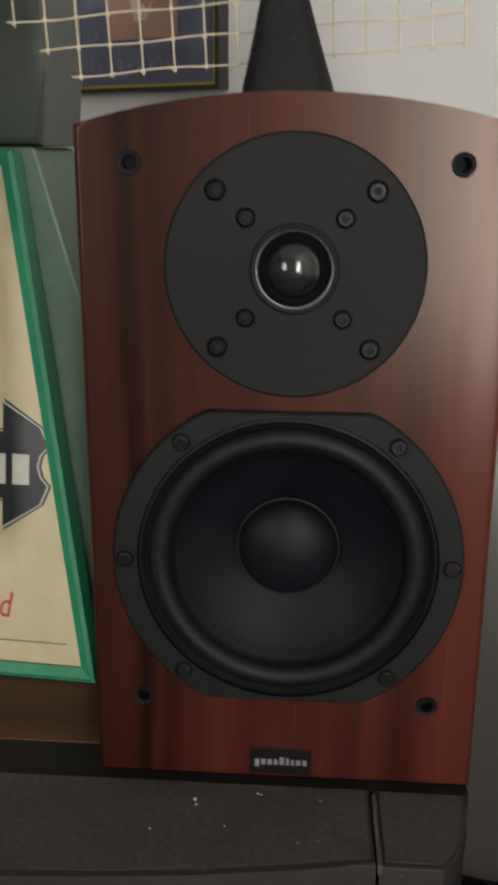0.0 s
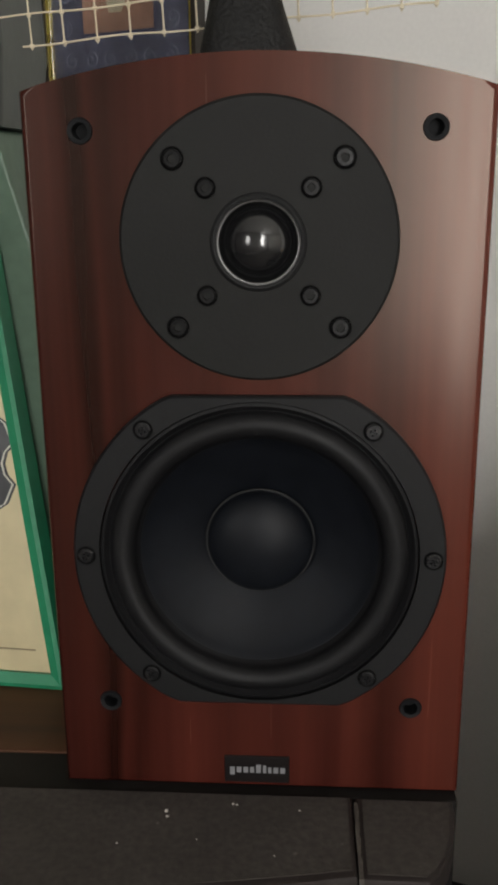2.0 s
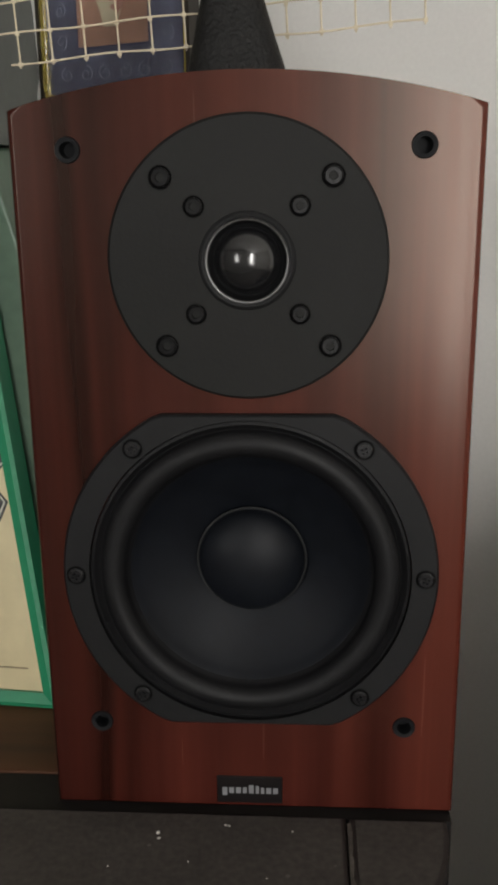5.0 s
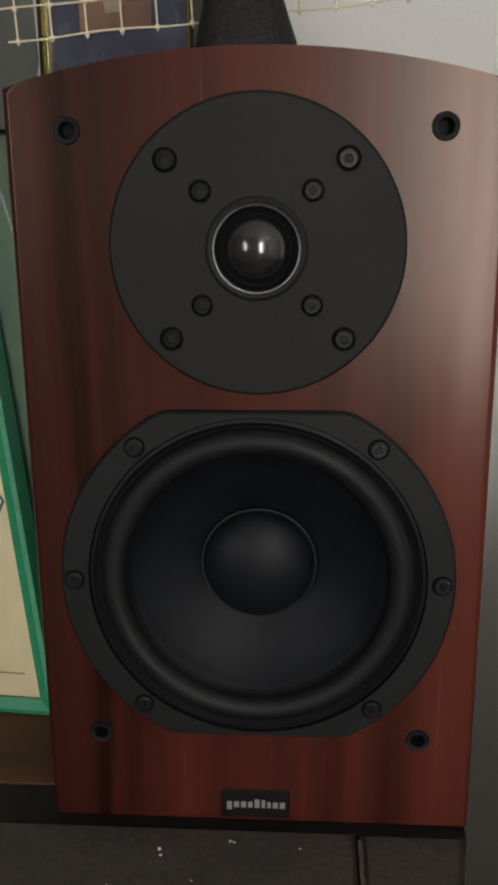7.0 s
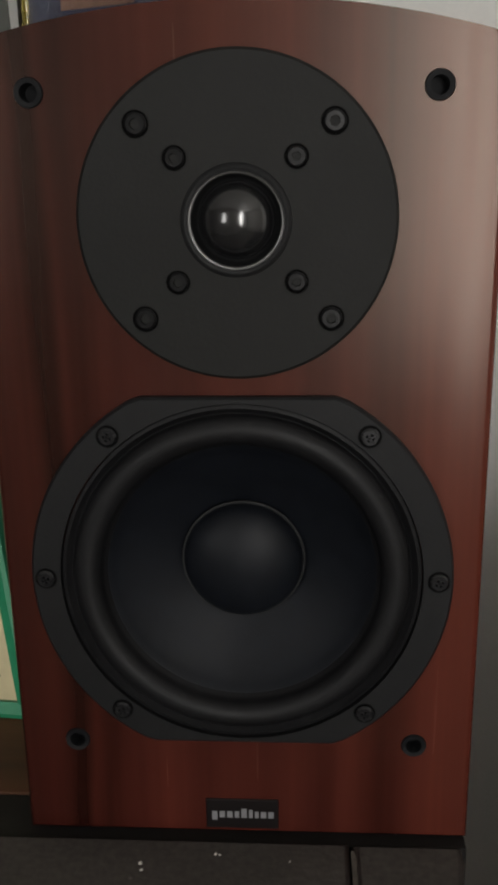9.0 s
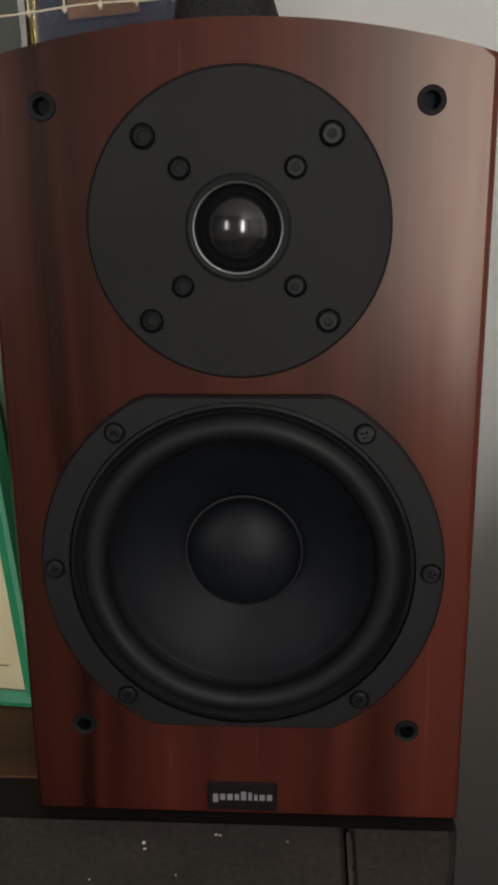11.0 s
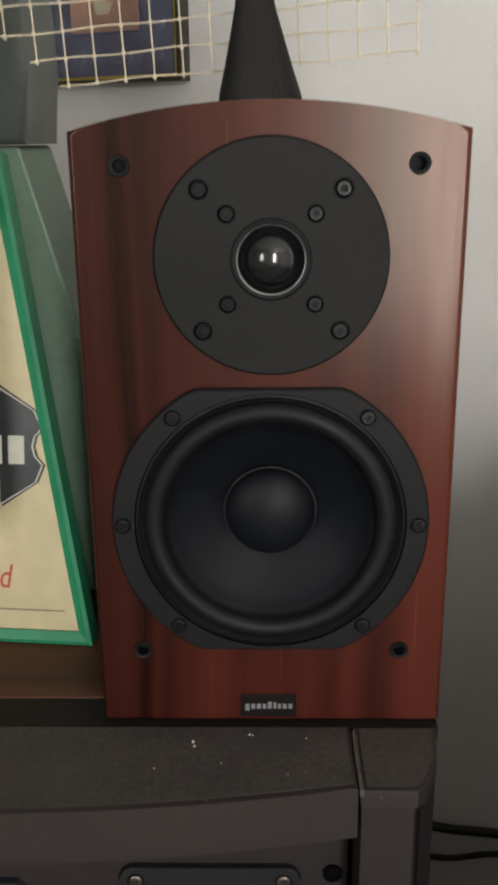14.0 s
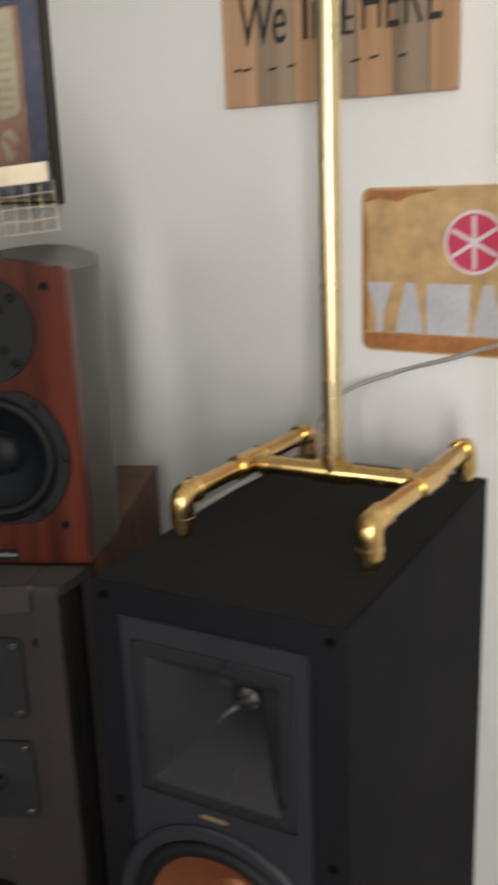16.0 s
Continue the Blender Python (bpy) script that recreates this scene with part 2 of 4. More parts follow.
GOLD = material("gold_fillet", (0.70, 0.55, 0.13), 0.3, 0.9, bump=0.05)
MAT_BLUE = material("patterned_blue_mat", (0.105, 0.11, 0.165), 0.35, vary=0.35, scale=70, grain=260, bump=0.3, coat=0.3)
LINE_BLUE = material("inner_blue", (0.055, 0.065, 0.13), 0.4, vary=0.2)
FADED_TERRACOTTA = material("faded_terracotta", (0.42, 0.36, 0.25), 0.5)
PETAL = material("faded_red_print", (0.40, 0.20, 0.16), 0.5)
SCROLL = material("pale_blue_relief", (0.20, 0.21, 0.28), 0.4, bump=0.0)
TERRACOTTA = material("terracotta_print", (0.36, 0.205, 0.145), 0.4, vary=0.3, scale=45, grain=150, coat=0.3)
PLAQUE = material("cream_print", (0.52, 0.47, 0.33), 0.45, vary=0.1, scale=40)
OLIVE = material("olive_board", (0.24, 0.24, 0.20), 0.5)
PLANK_A = veneer("plank_warm", (0.40, 0.235, 0.13), (0.52, 0.32, 0.19), (0.25, 0.14, 0.08), rough=0.6)
PLANK_B = veneer("plank_grey", (0.27, 0.20, 0.14), (0.36, 0.27, 0.19), (0.17, 0.12, 0.08), rough=0.6)
SIGN_ORANGE = material("weathered_orange_tin", (0.50, 0.32, 0.145), 0.45, vary=0.27, scale=5, grain=40, bump=0.1)
SIGN_RUST = material("rust_brown_tin", (0.36, 0.14, 0.04), 0.5, vary=0.3, scale=16)
SIGN_GREY = material("pale_grey_print", (0.50, 0.50, 0.53), 0.5, vary=0.1, scale=20)
SIGN_RED = material("red_print", (0.55, 0.035, 0.09), 0.45, vary=0.12, scale=30)
SIGN_WHITE = material("white_print", (0.70, 0.64, 0.66), 0.5, vary=0.1)
CABLE_WHITE = material("off_white_cable", (0.33, 0.32, 0.30), 0.5)
CABLE_BLACK = material("black_cable", (0.012, 0.012, 0.012), 0.5)
DUST = material("dust_crumb", (0.62, 0.60, 0.55), 0.8)

GLASS = bpy.data.materials.new("picture_glass")
GLASS.use_nodes = True
GLASS.node_tree.nodes["Principled BSDF"].inputs["Transmission Weight"].default_value = 1.0
GLASS.node_tree.nodes["Principled BSDF"].inputs["Roughness"].default_value = 0.06
GLASS.node_tree.nodes["Principled BSDF"].inputs["IOR"].default_value = 1.47

# ---- mesh helpers ----


def mesh_of(name, bm, mats, smooth=True):
    bmesh.ops.recalc_face_normals(bm, faces=bm.faces)
    me = bpy.data.meshes.new(name)
    bm.to_mesh(me)
    bm.free()
    for m in mats if isinstance(mats, (list, tuple)) else [mats]:
        me.materials.append(m)
    if smooth:
        me.shade_smooth()
        me.set_sharp_from_angle(angle=radians(32))
    return me


def part(name, bm, mat, parent=None, label="", at=None):
    ob = new(name, mesh_of(name, bm, mat))
    if parent is not None:
        ob.parent = parent
    if at is not None:
        ob.matrix_basis = at
    if label:
        ob["label"] = label
    even_normals(ob)
    return ob


def even_normals(ob):
    mod = ob.modifiers.new("even_normals", "WEIGHTED_NORMAL")
    mod.keep_sharp = True


def thing(name, at, label, category, group="", kind=""):
    ob = new(name)
    ob.empty_display_size = 0.05
    ob.matrix_basis = at
    return tagged(ob, label, category, group, kind)


def box(x0, x1, y0, y1, z0, z1, bevel=0.0, seg=2, bm=None):
    made = bmesh.new()
    bmesh.ops.create_cube(made, size=1.0)
    for v in made.verts:
        v.co = Vector(((x0 + x1) / 2 + v.co.x * (x1 - x0), (y0 + y1) / 2 + v.co.y * (y1 - y0), (z0 + z1) / 2 + v.co.z * (z1 - z0)))
    if bevel:
        bmesh.ops.bevel(made, geom=made.edges[:], offset=bevel, segments=seg, affect="EDGES", profile=0.5)
    return merge(bm, made)


def merge(bm, made):
    if bm is None:
        return made
    me = bpy.data.meshes.new("tmp")
    made.to_mesh(me)
    made.free()
    bm.from_mesh(me)
    bpy.data.meshes.remove(me)
    return bm


def prism(outline, y0, y1, bevel=0.0, seg=2, bm=None, front_only=False):
    """An outline in x and z, drawn out from y0 (front) to y1."""
    made = bmesh.new()
    front = [made.verts.new((x, y0, z)) for x, z in outline]
    back = [made.verts.new((x, y1, z)) for x, z in outline]
    f = made.faces.new(front)
    made.faces.new(back[::-1])
    k = len(outline)
    for i in range(k):
        made.faces.new((front[i], back[i], back[(i + 1) % k], front[(i + 1) % k]))
    if bevel:
        edges = list(f.edges) if front_only else [e for g in made.faces if len(g.verts) == k for e in g.edges]
        bmesh.ops.bevel(made, geom=list(set(edges)), offset=bevel, segments=seg, affect="EDGES", profile=0.5)
    return merge(bm, made)


def slab(outline, z0, z1, bevel=0.0, seg=2, bm=None):
    """An outline in x and y, drawn up from z0 to z1, its top edge rounded."""
    made = bmesh.new()
    low = [made.verts.new((x, y, z0)) for x, y in outline]
    top = [made.verts.new((x, y, z1)) for x, y in outline]
    f = made.faces.new(top)
    made.faces.new(low[::-1])
    k = len(outline)
    for i in range(k):
        made.faces.new((low[i], low[(i + 1) % k], top[(i + 1) % k], top[i]))
    if bevel:
        bmesh.ops.bevel(made, geom=list(f.edges), offset=bevel, segments=seg, affect="EDGES", profile=0.5)
    return merge(bm, made)


def lathe(profile, seg=64, bm=None, cx=0.0, cz=0.0, closed=True):
    """Turn a profile of (radius, y) round the y axis through (cx, cz)."""
    made = bmesh.new()
    rings = []
    for r, y in profile:
        if r < 1e-6:
            rings.append([made.verts.new((cx, y, cz))])
        else:
            rings.append([made.verts.new((cx + r * math.cos(2 * math.pi * i / seg), y, cz + r * math.sin(2 * math.pi * i / seg))) for i in range(seg)])
    for a, b in zip(rings, rings[1:]):
        for i in range(seg):
            j = (i + 1) % seg
            if len(a) == 1:
                made.faces.new((a[0], b[i], b[j]))
            elif len(b) == 1:
                made.faces.new((a[i], b[0], a[j]))
            else:
                made.faces.new((a[i], b[i], b[j], a[j]))
    return merge(bm, made)


def tube(points, r, seg=12, bm=None, caps=True):
    """A round bar along points."""
    made = bmesh.new()
    pts = [Vector(p) for p in points]
    rings = []
    side = None
    for i, p in enumerate(pts):
        d = (pts[min(i + 1, len(pts) - 1)] - pts[max(i - 1, 0)]).normalized()
        side = d.orthogonal().normalized() if side is None else (side - d * side.dot(d)).normalized()
        up = d.cross(side)
        rad = r[i] if isinstance(r, (list, tuple)) else r
        rings.append([made.verts.new(p + (side * math.cos(2 * math.pi * k / seg) + up * math.sin(2 * math.pi * k / seg)) * rad) for k in range(seg)])
    for a, b in zip(rings, rings[1:]):
        for k in range(seg):
            made.faces.new((a[k], b[k], b[(k + 1) % seg], a[(k + 1) % seg]))
    if caps:
        made.faces.new(rings[0][::-1]), made.faces.new(rings[-1])
    return merge(bm, made)


def curve_points(points, n=10):
    """A smooth run through the given points."""
    pts = [Vector(p) for p in points]
    out = []
    for i in range(len(pts) - 1):
        p0, p1, p2, p3 = pts[max(i - 1, 0)], pts[i], pts[i + 1], pts[min(i + 2, len(pts) - 1)]
        for k in range(n):
            t = k / n
            out.append(0.5 * ((2 * p1) + (p2 - p0) * t + (2 * p0 - 5 * p1 + 4 * p2 - p3) * t * t + (3 * p1 - p0 - 3 * p2 + p3) * t ** 3))
    return out + [pts[-1]]


def rounded(x0, x1, z0, z1, r, n=6):
    out = []
    for cx, cz, a in ((x1 - r, z1 - r, 0), (x0 + r, z1 - r, 90), (x0 + r, z0 + r, 180), (x1 - r, z0 + r, 270)):
        out += [(cx + r * math.cos(radians(a + 90 * k / n)), cz + r * math.sin(radians(a + 90 * k / n))) for k in range(n + 1)]
    return out


def screw_mesh(r, material_, depth=0.0012, kind="hex"):
    """A small screw: shade-coloured rim, bowl and a hexagon socket or a cross."""
    bm = lathe([(0, 0.0006), (r * 0.42, 0.0006), (r * 0.45, -depth), (r * 0.8, -depth), (r, -depth * 0.5), (r, 0.0008)], 20)
    if kind == "cross":
        for a in (0, 90):
            made = box(-r * 0.7, r * 0.7, -depth * 1.15, 0, -r * 0.12, r * 0.12)
            made.transform(Matrix.Rotation(radians(a + 20), 4, "Y"))
            merge(bm, made)
    # socket faces blackened: the shade in the recess as colour
    if kind == "hex":
        for f in bm.faces:
            if f.calc_center_median().length < r * 0.45:
                f.material_index = 1
    # proud black ring in place of the shade in the countersink
    rim = lathe([(r * 0.9, -0.0002), (r * 1.18, -0.0003), (r * 1.22, 0.0008)], 20)
    for f in rim.faces:
        f.material_index = 1
    merge(bm, rim)
    return mesh_of("screw", bm, [material_, HOLE_SHADE])


def cut(ob, cutter):
    """Take the shape of a bmesh, given in ob's own space, out of ob."""
    tool = new("tool", mesh_of("tool", cutter, HOLE_SHADE, False))
    bpy.context.view_layer.update()
    tool.matrix_world = ob.matrix_world
    ob.modifiers.clear()
    mod = ob.modifiers.new("cut", "BOOLEAN")
    mod.object, mod.operation, mod.solver = tool, "DIFFERENCE", "EXACT"
    bpy.context.view_layer.update()
    me = bpy.data.meshes.new_from_object(ob.evaluated_get(bpy.context.evaluated_depsgraph_get()))
    ob.modifiers.clear()
    keep = len(ob.data.materials)
    ob.data = me
    while len(me.materials) > keep:
        me.materials.pop()
    me.set_sharp_from_angle(angle=radians(32))
    bpy.data.objects.remove(tool)
    even_normals(ob)


def disc(r, y0, y1, cx=0.0, cz=0.0, seg=96):
    return lathe([(0, y0), (r, y0), (r, y1), (0, y1)], seg, cx=cx, cz=cz)


def put(name, me, parent, at, label=""):
    ob = new(name, me)
    ob.parent = parent
    ob.matrix_basis = at
    if label:
        ob["label"] = label
    return ob


def words(text, size, mat, parent, at, name="lettering", extrude=0.0003, align="CENTER", squeeze=1.0, slant=0.0):
    """Letters in the built-in font as a mesh, facing -y."""
    cu = bpy.data.curves.new(name, "FONT")
    cu.body, cu.size, cu.extrude, cu.align_x, cu.shear = text, size, extrude, align, slant
    tmp = bpy.data.objects.new("tmp_text", cu)
    me = bpy.data.meshes.new_from_object(tmp)
    bpy.data.objects.remove(tmp)
    me.materials.clear()
    me.materials.append(mat)
    me.transform(Matrix.Rotation(radians(90), 4, "X") @ Matrix.Diagonal((squeeze, 1, 1, 1)))
    ob = new(name, me)
    ob.parent = parent
    ob.matrix_basis = at
    return ob


# ---- room ----


def pierced(a, b, holes):
    """Boxes of a wall along x from a to b, with openings left free."""
    bm, left = None, a
    for lo_x, hi_x, lo, hi in sorted(holes):
        bm = box(left, lo_x, -0.12, 0, FLOOR, CEIL, bm=bm)
        bm = box(lo_x, hi_x, -0.12, 0, FLOOR, lo, bm=bm)
        bm = box(lo_x, hi_x, -0.12, 0, hi, CEIL, bm=bm)
        left = hi_x
    return box(left, b, -0.12, 0, FLOOR, CEIL, bm=bm)


def room():
    t = 0.12

    def shell(name, bm, mat, label, category, at=ROOM):
        tagged(part(name, bm, mat, at=at), label, category, kind="structure")

    shell("wall_north", box(WEST - t, EAST + t, 0, t, FLOOR, CEIL), WALL_PAINT, "off-white painted plaster wall behind the speakers", "wall")
    shell("wall_west", box(WEST - t, WEST, SOUTH, 0, FLOOR, CEIL), BOUNCE_PAINT, "unseen plain side wall", "wall")
    south = ROOM @ pose(0, SOUTH, 0)
    holes = [(u - w / 2, u + w / 2, z - h / 2, z + h / 2) for u, z, w, h, _ in WINDOWS]
    shell("wall_south", pierced(WEST - t, EAST + t, holes), BOUNCE_PAINT, "plain painted wall with window openings", "wall", south)
    shell("wall_east", box(EAST, EAST + t, SOUTH, 0, FLOOR, CEIL), BOUNCE_PAINT, "unseen plain side wall", "wall")
    shell("floor", box(WEST - t, EAST + t, SOUTH - t, t, FLOOR - 0.1, FLOOR), CARPET, "brown carpeted floor", "floor")
    shell("ceiling", box(WEST - t, EAST + t, SOUTH - t, t, CEIL, CEIL + 0.1), CEILING_PAINT, "plain white ceiling", "ceiling")
    for i, (u, z, w, h, _) in enumerate(WINDOWS):
        a, b, lo, hi, f = u - w / 2, u + w / 2, z - h / 2, z + h / 2, 0.03
        bm = box(a, a + f, -0.05, -0.01, lo, hi)
        bm = box(b - f, b, -0.05, -0.01, lo, hi, bm=bm)
        bm = box(a + f, b - f, -0.05, -0.01, lo, lo + f, bm=bm)
        bm = box(a + f, b - f, -0.05, -0.01, hi - f, hi, bm=bm)
        shell("window_%d" % (i + 1), bm, WINDOW_WHITE, "white window frame in the far wall", "window", south)


room()

# ---- bookshelf speaker ----
BASE = 0.648


def speaker_top(x):
    return 0.363 + 0.0155 * (1 - (x / 0.108) ** 2)


def bookshelf_speaker():
    sp = thing("bookshelf_speaker", pose(0, 0, BASE), "rosewood-veneered bookshelf speaker with black drivers on a tower cabinet", "speaker")
    # baffle with a bowed top edge
    w = 0.108
    n = 24
    outline = [(-w, 0.0), (w, 0.0)] + [(w - 2 * w * i / n, speaker_top(w - 2 * w * i / n)) for i in range(n + 1)]
    baffle = part("baffle", prism(outline, 0.0, 0.024, 0.0032, 4, front_only=True), ROSEWOOD, sp, "glossy rosewood veneer front with a bowed top edge")
    holes = disc(0.0812, -0.01, 0.030, 0.0, 0.1385)
    disc_t = disc(0.0213, -0.01, 0.030, 0.001, 0.2955, 48)
    merge(holes, disc_t)
    for hx in (-0.0805, 0.0805):
        for hz in (0.052, 0.3455):
            merge(holes, disc(0.0050, -0.01, 0.012, hx, hz, 24))
    cut(baffle, holes)
    # body, bulging sides and rounded back
    bm = bmesh.new()
    rows = []
    ys = [0.024 + 0.246 * i / 28 for i in range(29)]
    for y in ys:
        s = (y - 0.024) / 0.246
        hw = (0.106 + 0.011 * math.sin(math.pi * min(1, s * 1.9) * 0.5)) * math.sqrt(max(0.0, 1 - max(0, (s - 0.12) / 0.88) ** 2.6)) if s < 1 else 0.012
        hw = max(hw, 0.012)
        rows.append([(hw * (k / 10 - 1), y) for k in range(21)])
    top = [[bm.verts.new((x, y, min(speaker_top(x), 0.3785) - 0.0015)) for x, y in r] for r in rows]
    low = [[bm.verts.new((x, y, 0.0)) for x, y in r] for r in rows]
    for g in (top, low):
        for a, b in zip(g, g[1:]):
            for k in range(20):
                bm.faces.new((a[k], a[k + 1], b[k + 1], b[k]))
    for i in range(len(rows) - 1):
        for k in (0, 20):
            bm.faces.new((top[i][k], top[i + 1][k], low[i + 1][k], low[i][k]))
    for i in (0, len(rows) - 1):
        for k in range(20):
            bm.faces.new((top[i][k], top[i][k + 1], low[i][k + 1], low[i][k]))
    part("body", bm, GREY_VINYL, sp, "dark grey satin cabinet with curved sides")
    # tweeter
    tz = 0.2955
    plate = part("tweeter_plate", lathe([(0.0215, 0.001), (0.0222, -0.0030), (0.064, -0.0026), (0.0652, -0.0016), (0.0652, 0.002)], 96, cx=0.001, cz=tz), PLATE, sp, "flat round black tweeter plate")
    part("ring", lathe([(0.0152, 0.003), (0.0164, 0.0022), (0.0172, 0.0008), (0.0184, -0.0030), (0.0196, -0.0040), (0.0210, -0.0042), (0.0222, -0.0036), (0.0228, -0.0026)], 64, cx=0.001, cz=tz), FRAME_BLACK, plate, "black ring round the dome")
    part("trim_ring", lathe([(0.0182, -0.0030), (0.0185, -0.0045), (0.0192, -0.0048), (0.0196, -0.0040)], 64, cx=0.001, cz=tz), CHROME, plate, "thin bright metal ring")
    prof = [(0.0160, 0.003), (0.0152, 0.0012)] + [(0.0146 * math.cos(radians(a)), 0.0008 - 0.0104 * math.sin(radians(a))) for a in range(0, 91, 9)]
    part("dome", lathe(prof, 48, cx=0.001, cz=tz), DOME, plate, "shiny black silk dome")
    hexa = screw_mesh(0.0046, SCREW)
    small = screw_mesh(0.0042, SCREW)
    for sx in (-1, 1):
        for sz in (-1, 1):
            put("screw", hexa, plate, pose(0.001 + sx * (0.0392 if sz > 0 else 0.0385), -0.0026, tz + (0.0375 if sz > 0 else -0.0395), 0, 30 * sx, 0))
            put("screw", small, plate, pose(0.001 + sx * 0.0243, -0.0028, tz + sz * 0.0245, 0, 15 * sz, 0))
    # woofer
    wz = 0.1385
    rim = []
    for i in range(96):
        a = 2 * math.pi * i / 96
        x, z = 0.0948 * math.cos(a), 0.0948 * math.sin(a)
        rim.append((x if abs(z) < 0.0842 else x * 1.0, max(-0.0842, min(0.0842, z))))
    woofer = bmesh.new()
    outer = [(x, wz + z) for x, z in rim]
    hole = [(0.0815 * math.cos(2 * math.pi * i / 96), wz + 0.0815 * math.sin(2 * math.pi * i / 96)) for i in range(96)]
    rings = [[woofer.verts.new((x, y, z)) for x, z in pts] for pts, y in ((outer, 0.002), (outer, -0.0032), ([(x * 0.988, wz + (z - wz) * 0.988) for x, z in outer], -0.0044), (hole, -0.0044), (hole, 0.004))]
    for a, b in zip(rings, rings[1:]):
        for i in range(96):
            woofer.faces.new((a[i], a[(i + 1) % 96], b[(i + 1) % 96], b[i]))
    frame_ = part("woofer_frame", woofer, FRAME_BLACK, sp, "black cast woofer frame with flat top and bottom")
    prof = [(0.0815, 0.0035), (0.0808, -0.0028), (0.0792, -0.0034), (0.0775, -0.0010), (0.0765, -0.0005)]
    prof += [(0.0697 + 0.0066 * math.cos(radians(a)), -0.0006 - 0.0066 * math.sin(radians(a))) for a in range(0, 181, 15)]
    prof += [(0.0622, 0.0010), (0.0610, 0.0022), (0.0600, 0.0042)]
    part("surround", lathe(prof, 96, cz=wz), RUBBER, frame_, "black rubber half-roll surround")
    prof = [(0.0612, 0.0021)] + [(0.0606 - 0.0322 * s / 14, 0.0023 + 0.0205 * (s / 14) ** 0.82) for s in range(15)]
    part("cone", lathe(prof, 96, cz=wz), CONE_BLACK, frame_, "smooth black woofer cone")
    prof = [(0.0284, 0.0235), (0.0283, 0.0190)] + [(0.0280 * math.cos(radians(a)), 0.0190 - 0.0125 * math.sin(radians(a))) for a in range(0, 91, 9)]
    part("dust_cap", lathe(prof, 64, cz=wz), CONE_BLACK, frame_, "domed black dust cap")
    part("glue_ring", tube([Vector((0.0287 * math.cos(2 * math.pi * i / 64), 0.0196, wz + 0.0287 * math.sin(2 * math.pi * i / 64))) for i in range(65)], 0.00045, 8, caps=False), GLUE, frame_, "thin dull ring round the dust cap")
    ws = screw_mesh(0.0042, WOOFER_SCREW, 0.0018, "cross")
    for a in (0, 50.3, 129.7, 180, 230, 310):
        put("screw", ws, frame_, pose(0.0882 * math.cos(radians(a)), -0.0044, wz + 0.0872 * math.sin(radians(a)), 0, a, 0))
    # grille sockets
    sock = mesh_of("grille_socket", lathe([(0, 0.008), (0.0034, 0.008), (0.0037, -0.0006), (0.0056, -0.0010), (0.0062, 0.0004)], 24), [SOCKET])
    for x in (-0.0805, 0.0805):
        for z in (0.052, 0.3455):
            put("grille_socket", sock, sp, pose(x, 0, z))
    badge = part("badge", box(-0.0193, 0.0163, -0.0010, 0.001, 0.0035, 0.0200, 0.0004, 1), BADGE, sp, "small black maker's plate")
    # plain bars in place of the maker's lettering
    x = -0.0163
    for w_, h_, dz in ((0.0026, 0.0048, -0.0014), (0.0026, 0.0034, 0), (0.0026, 0.0034, 0), (0.0022, 0.0034, 0), (0.0026, 0.0050, 0), (0.0018, 0.0045, 0), (0.0018, 0.0034, 0), (0.0026, 0.0034, 0), (0.0026, 0.0034, 0)):
        part("bar", box(x, x + w_, -0.0014, -0.0008, 0.0100 + dz, 0.0100 + dz + h_), LETTER, badge)
        x += w_ + 0.0011
    return sp


bookshelf_speaker()

# ---- old tower speaker under it ----
BAFFLE_Y = -0.018


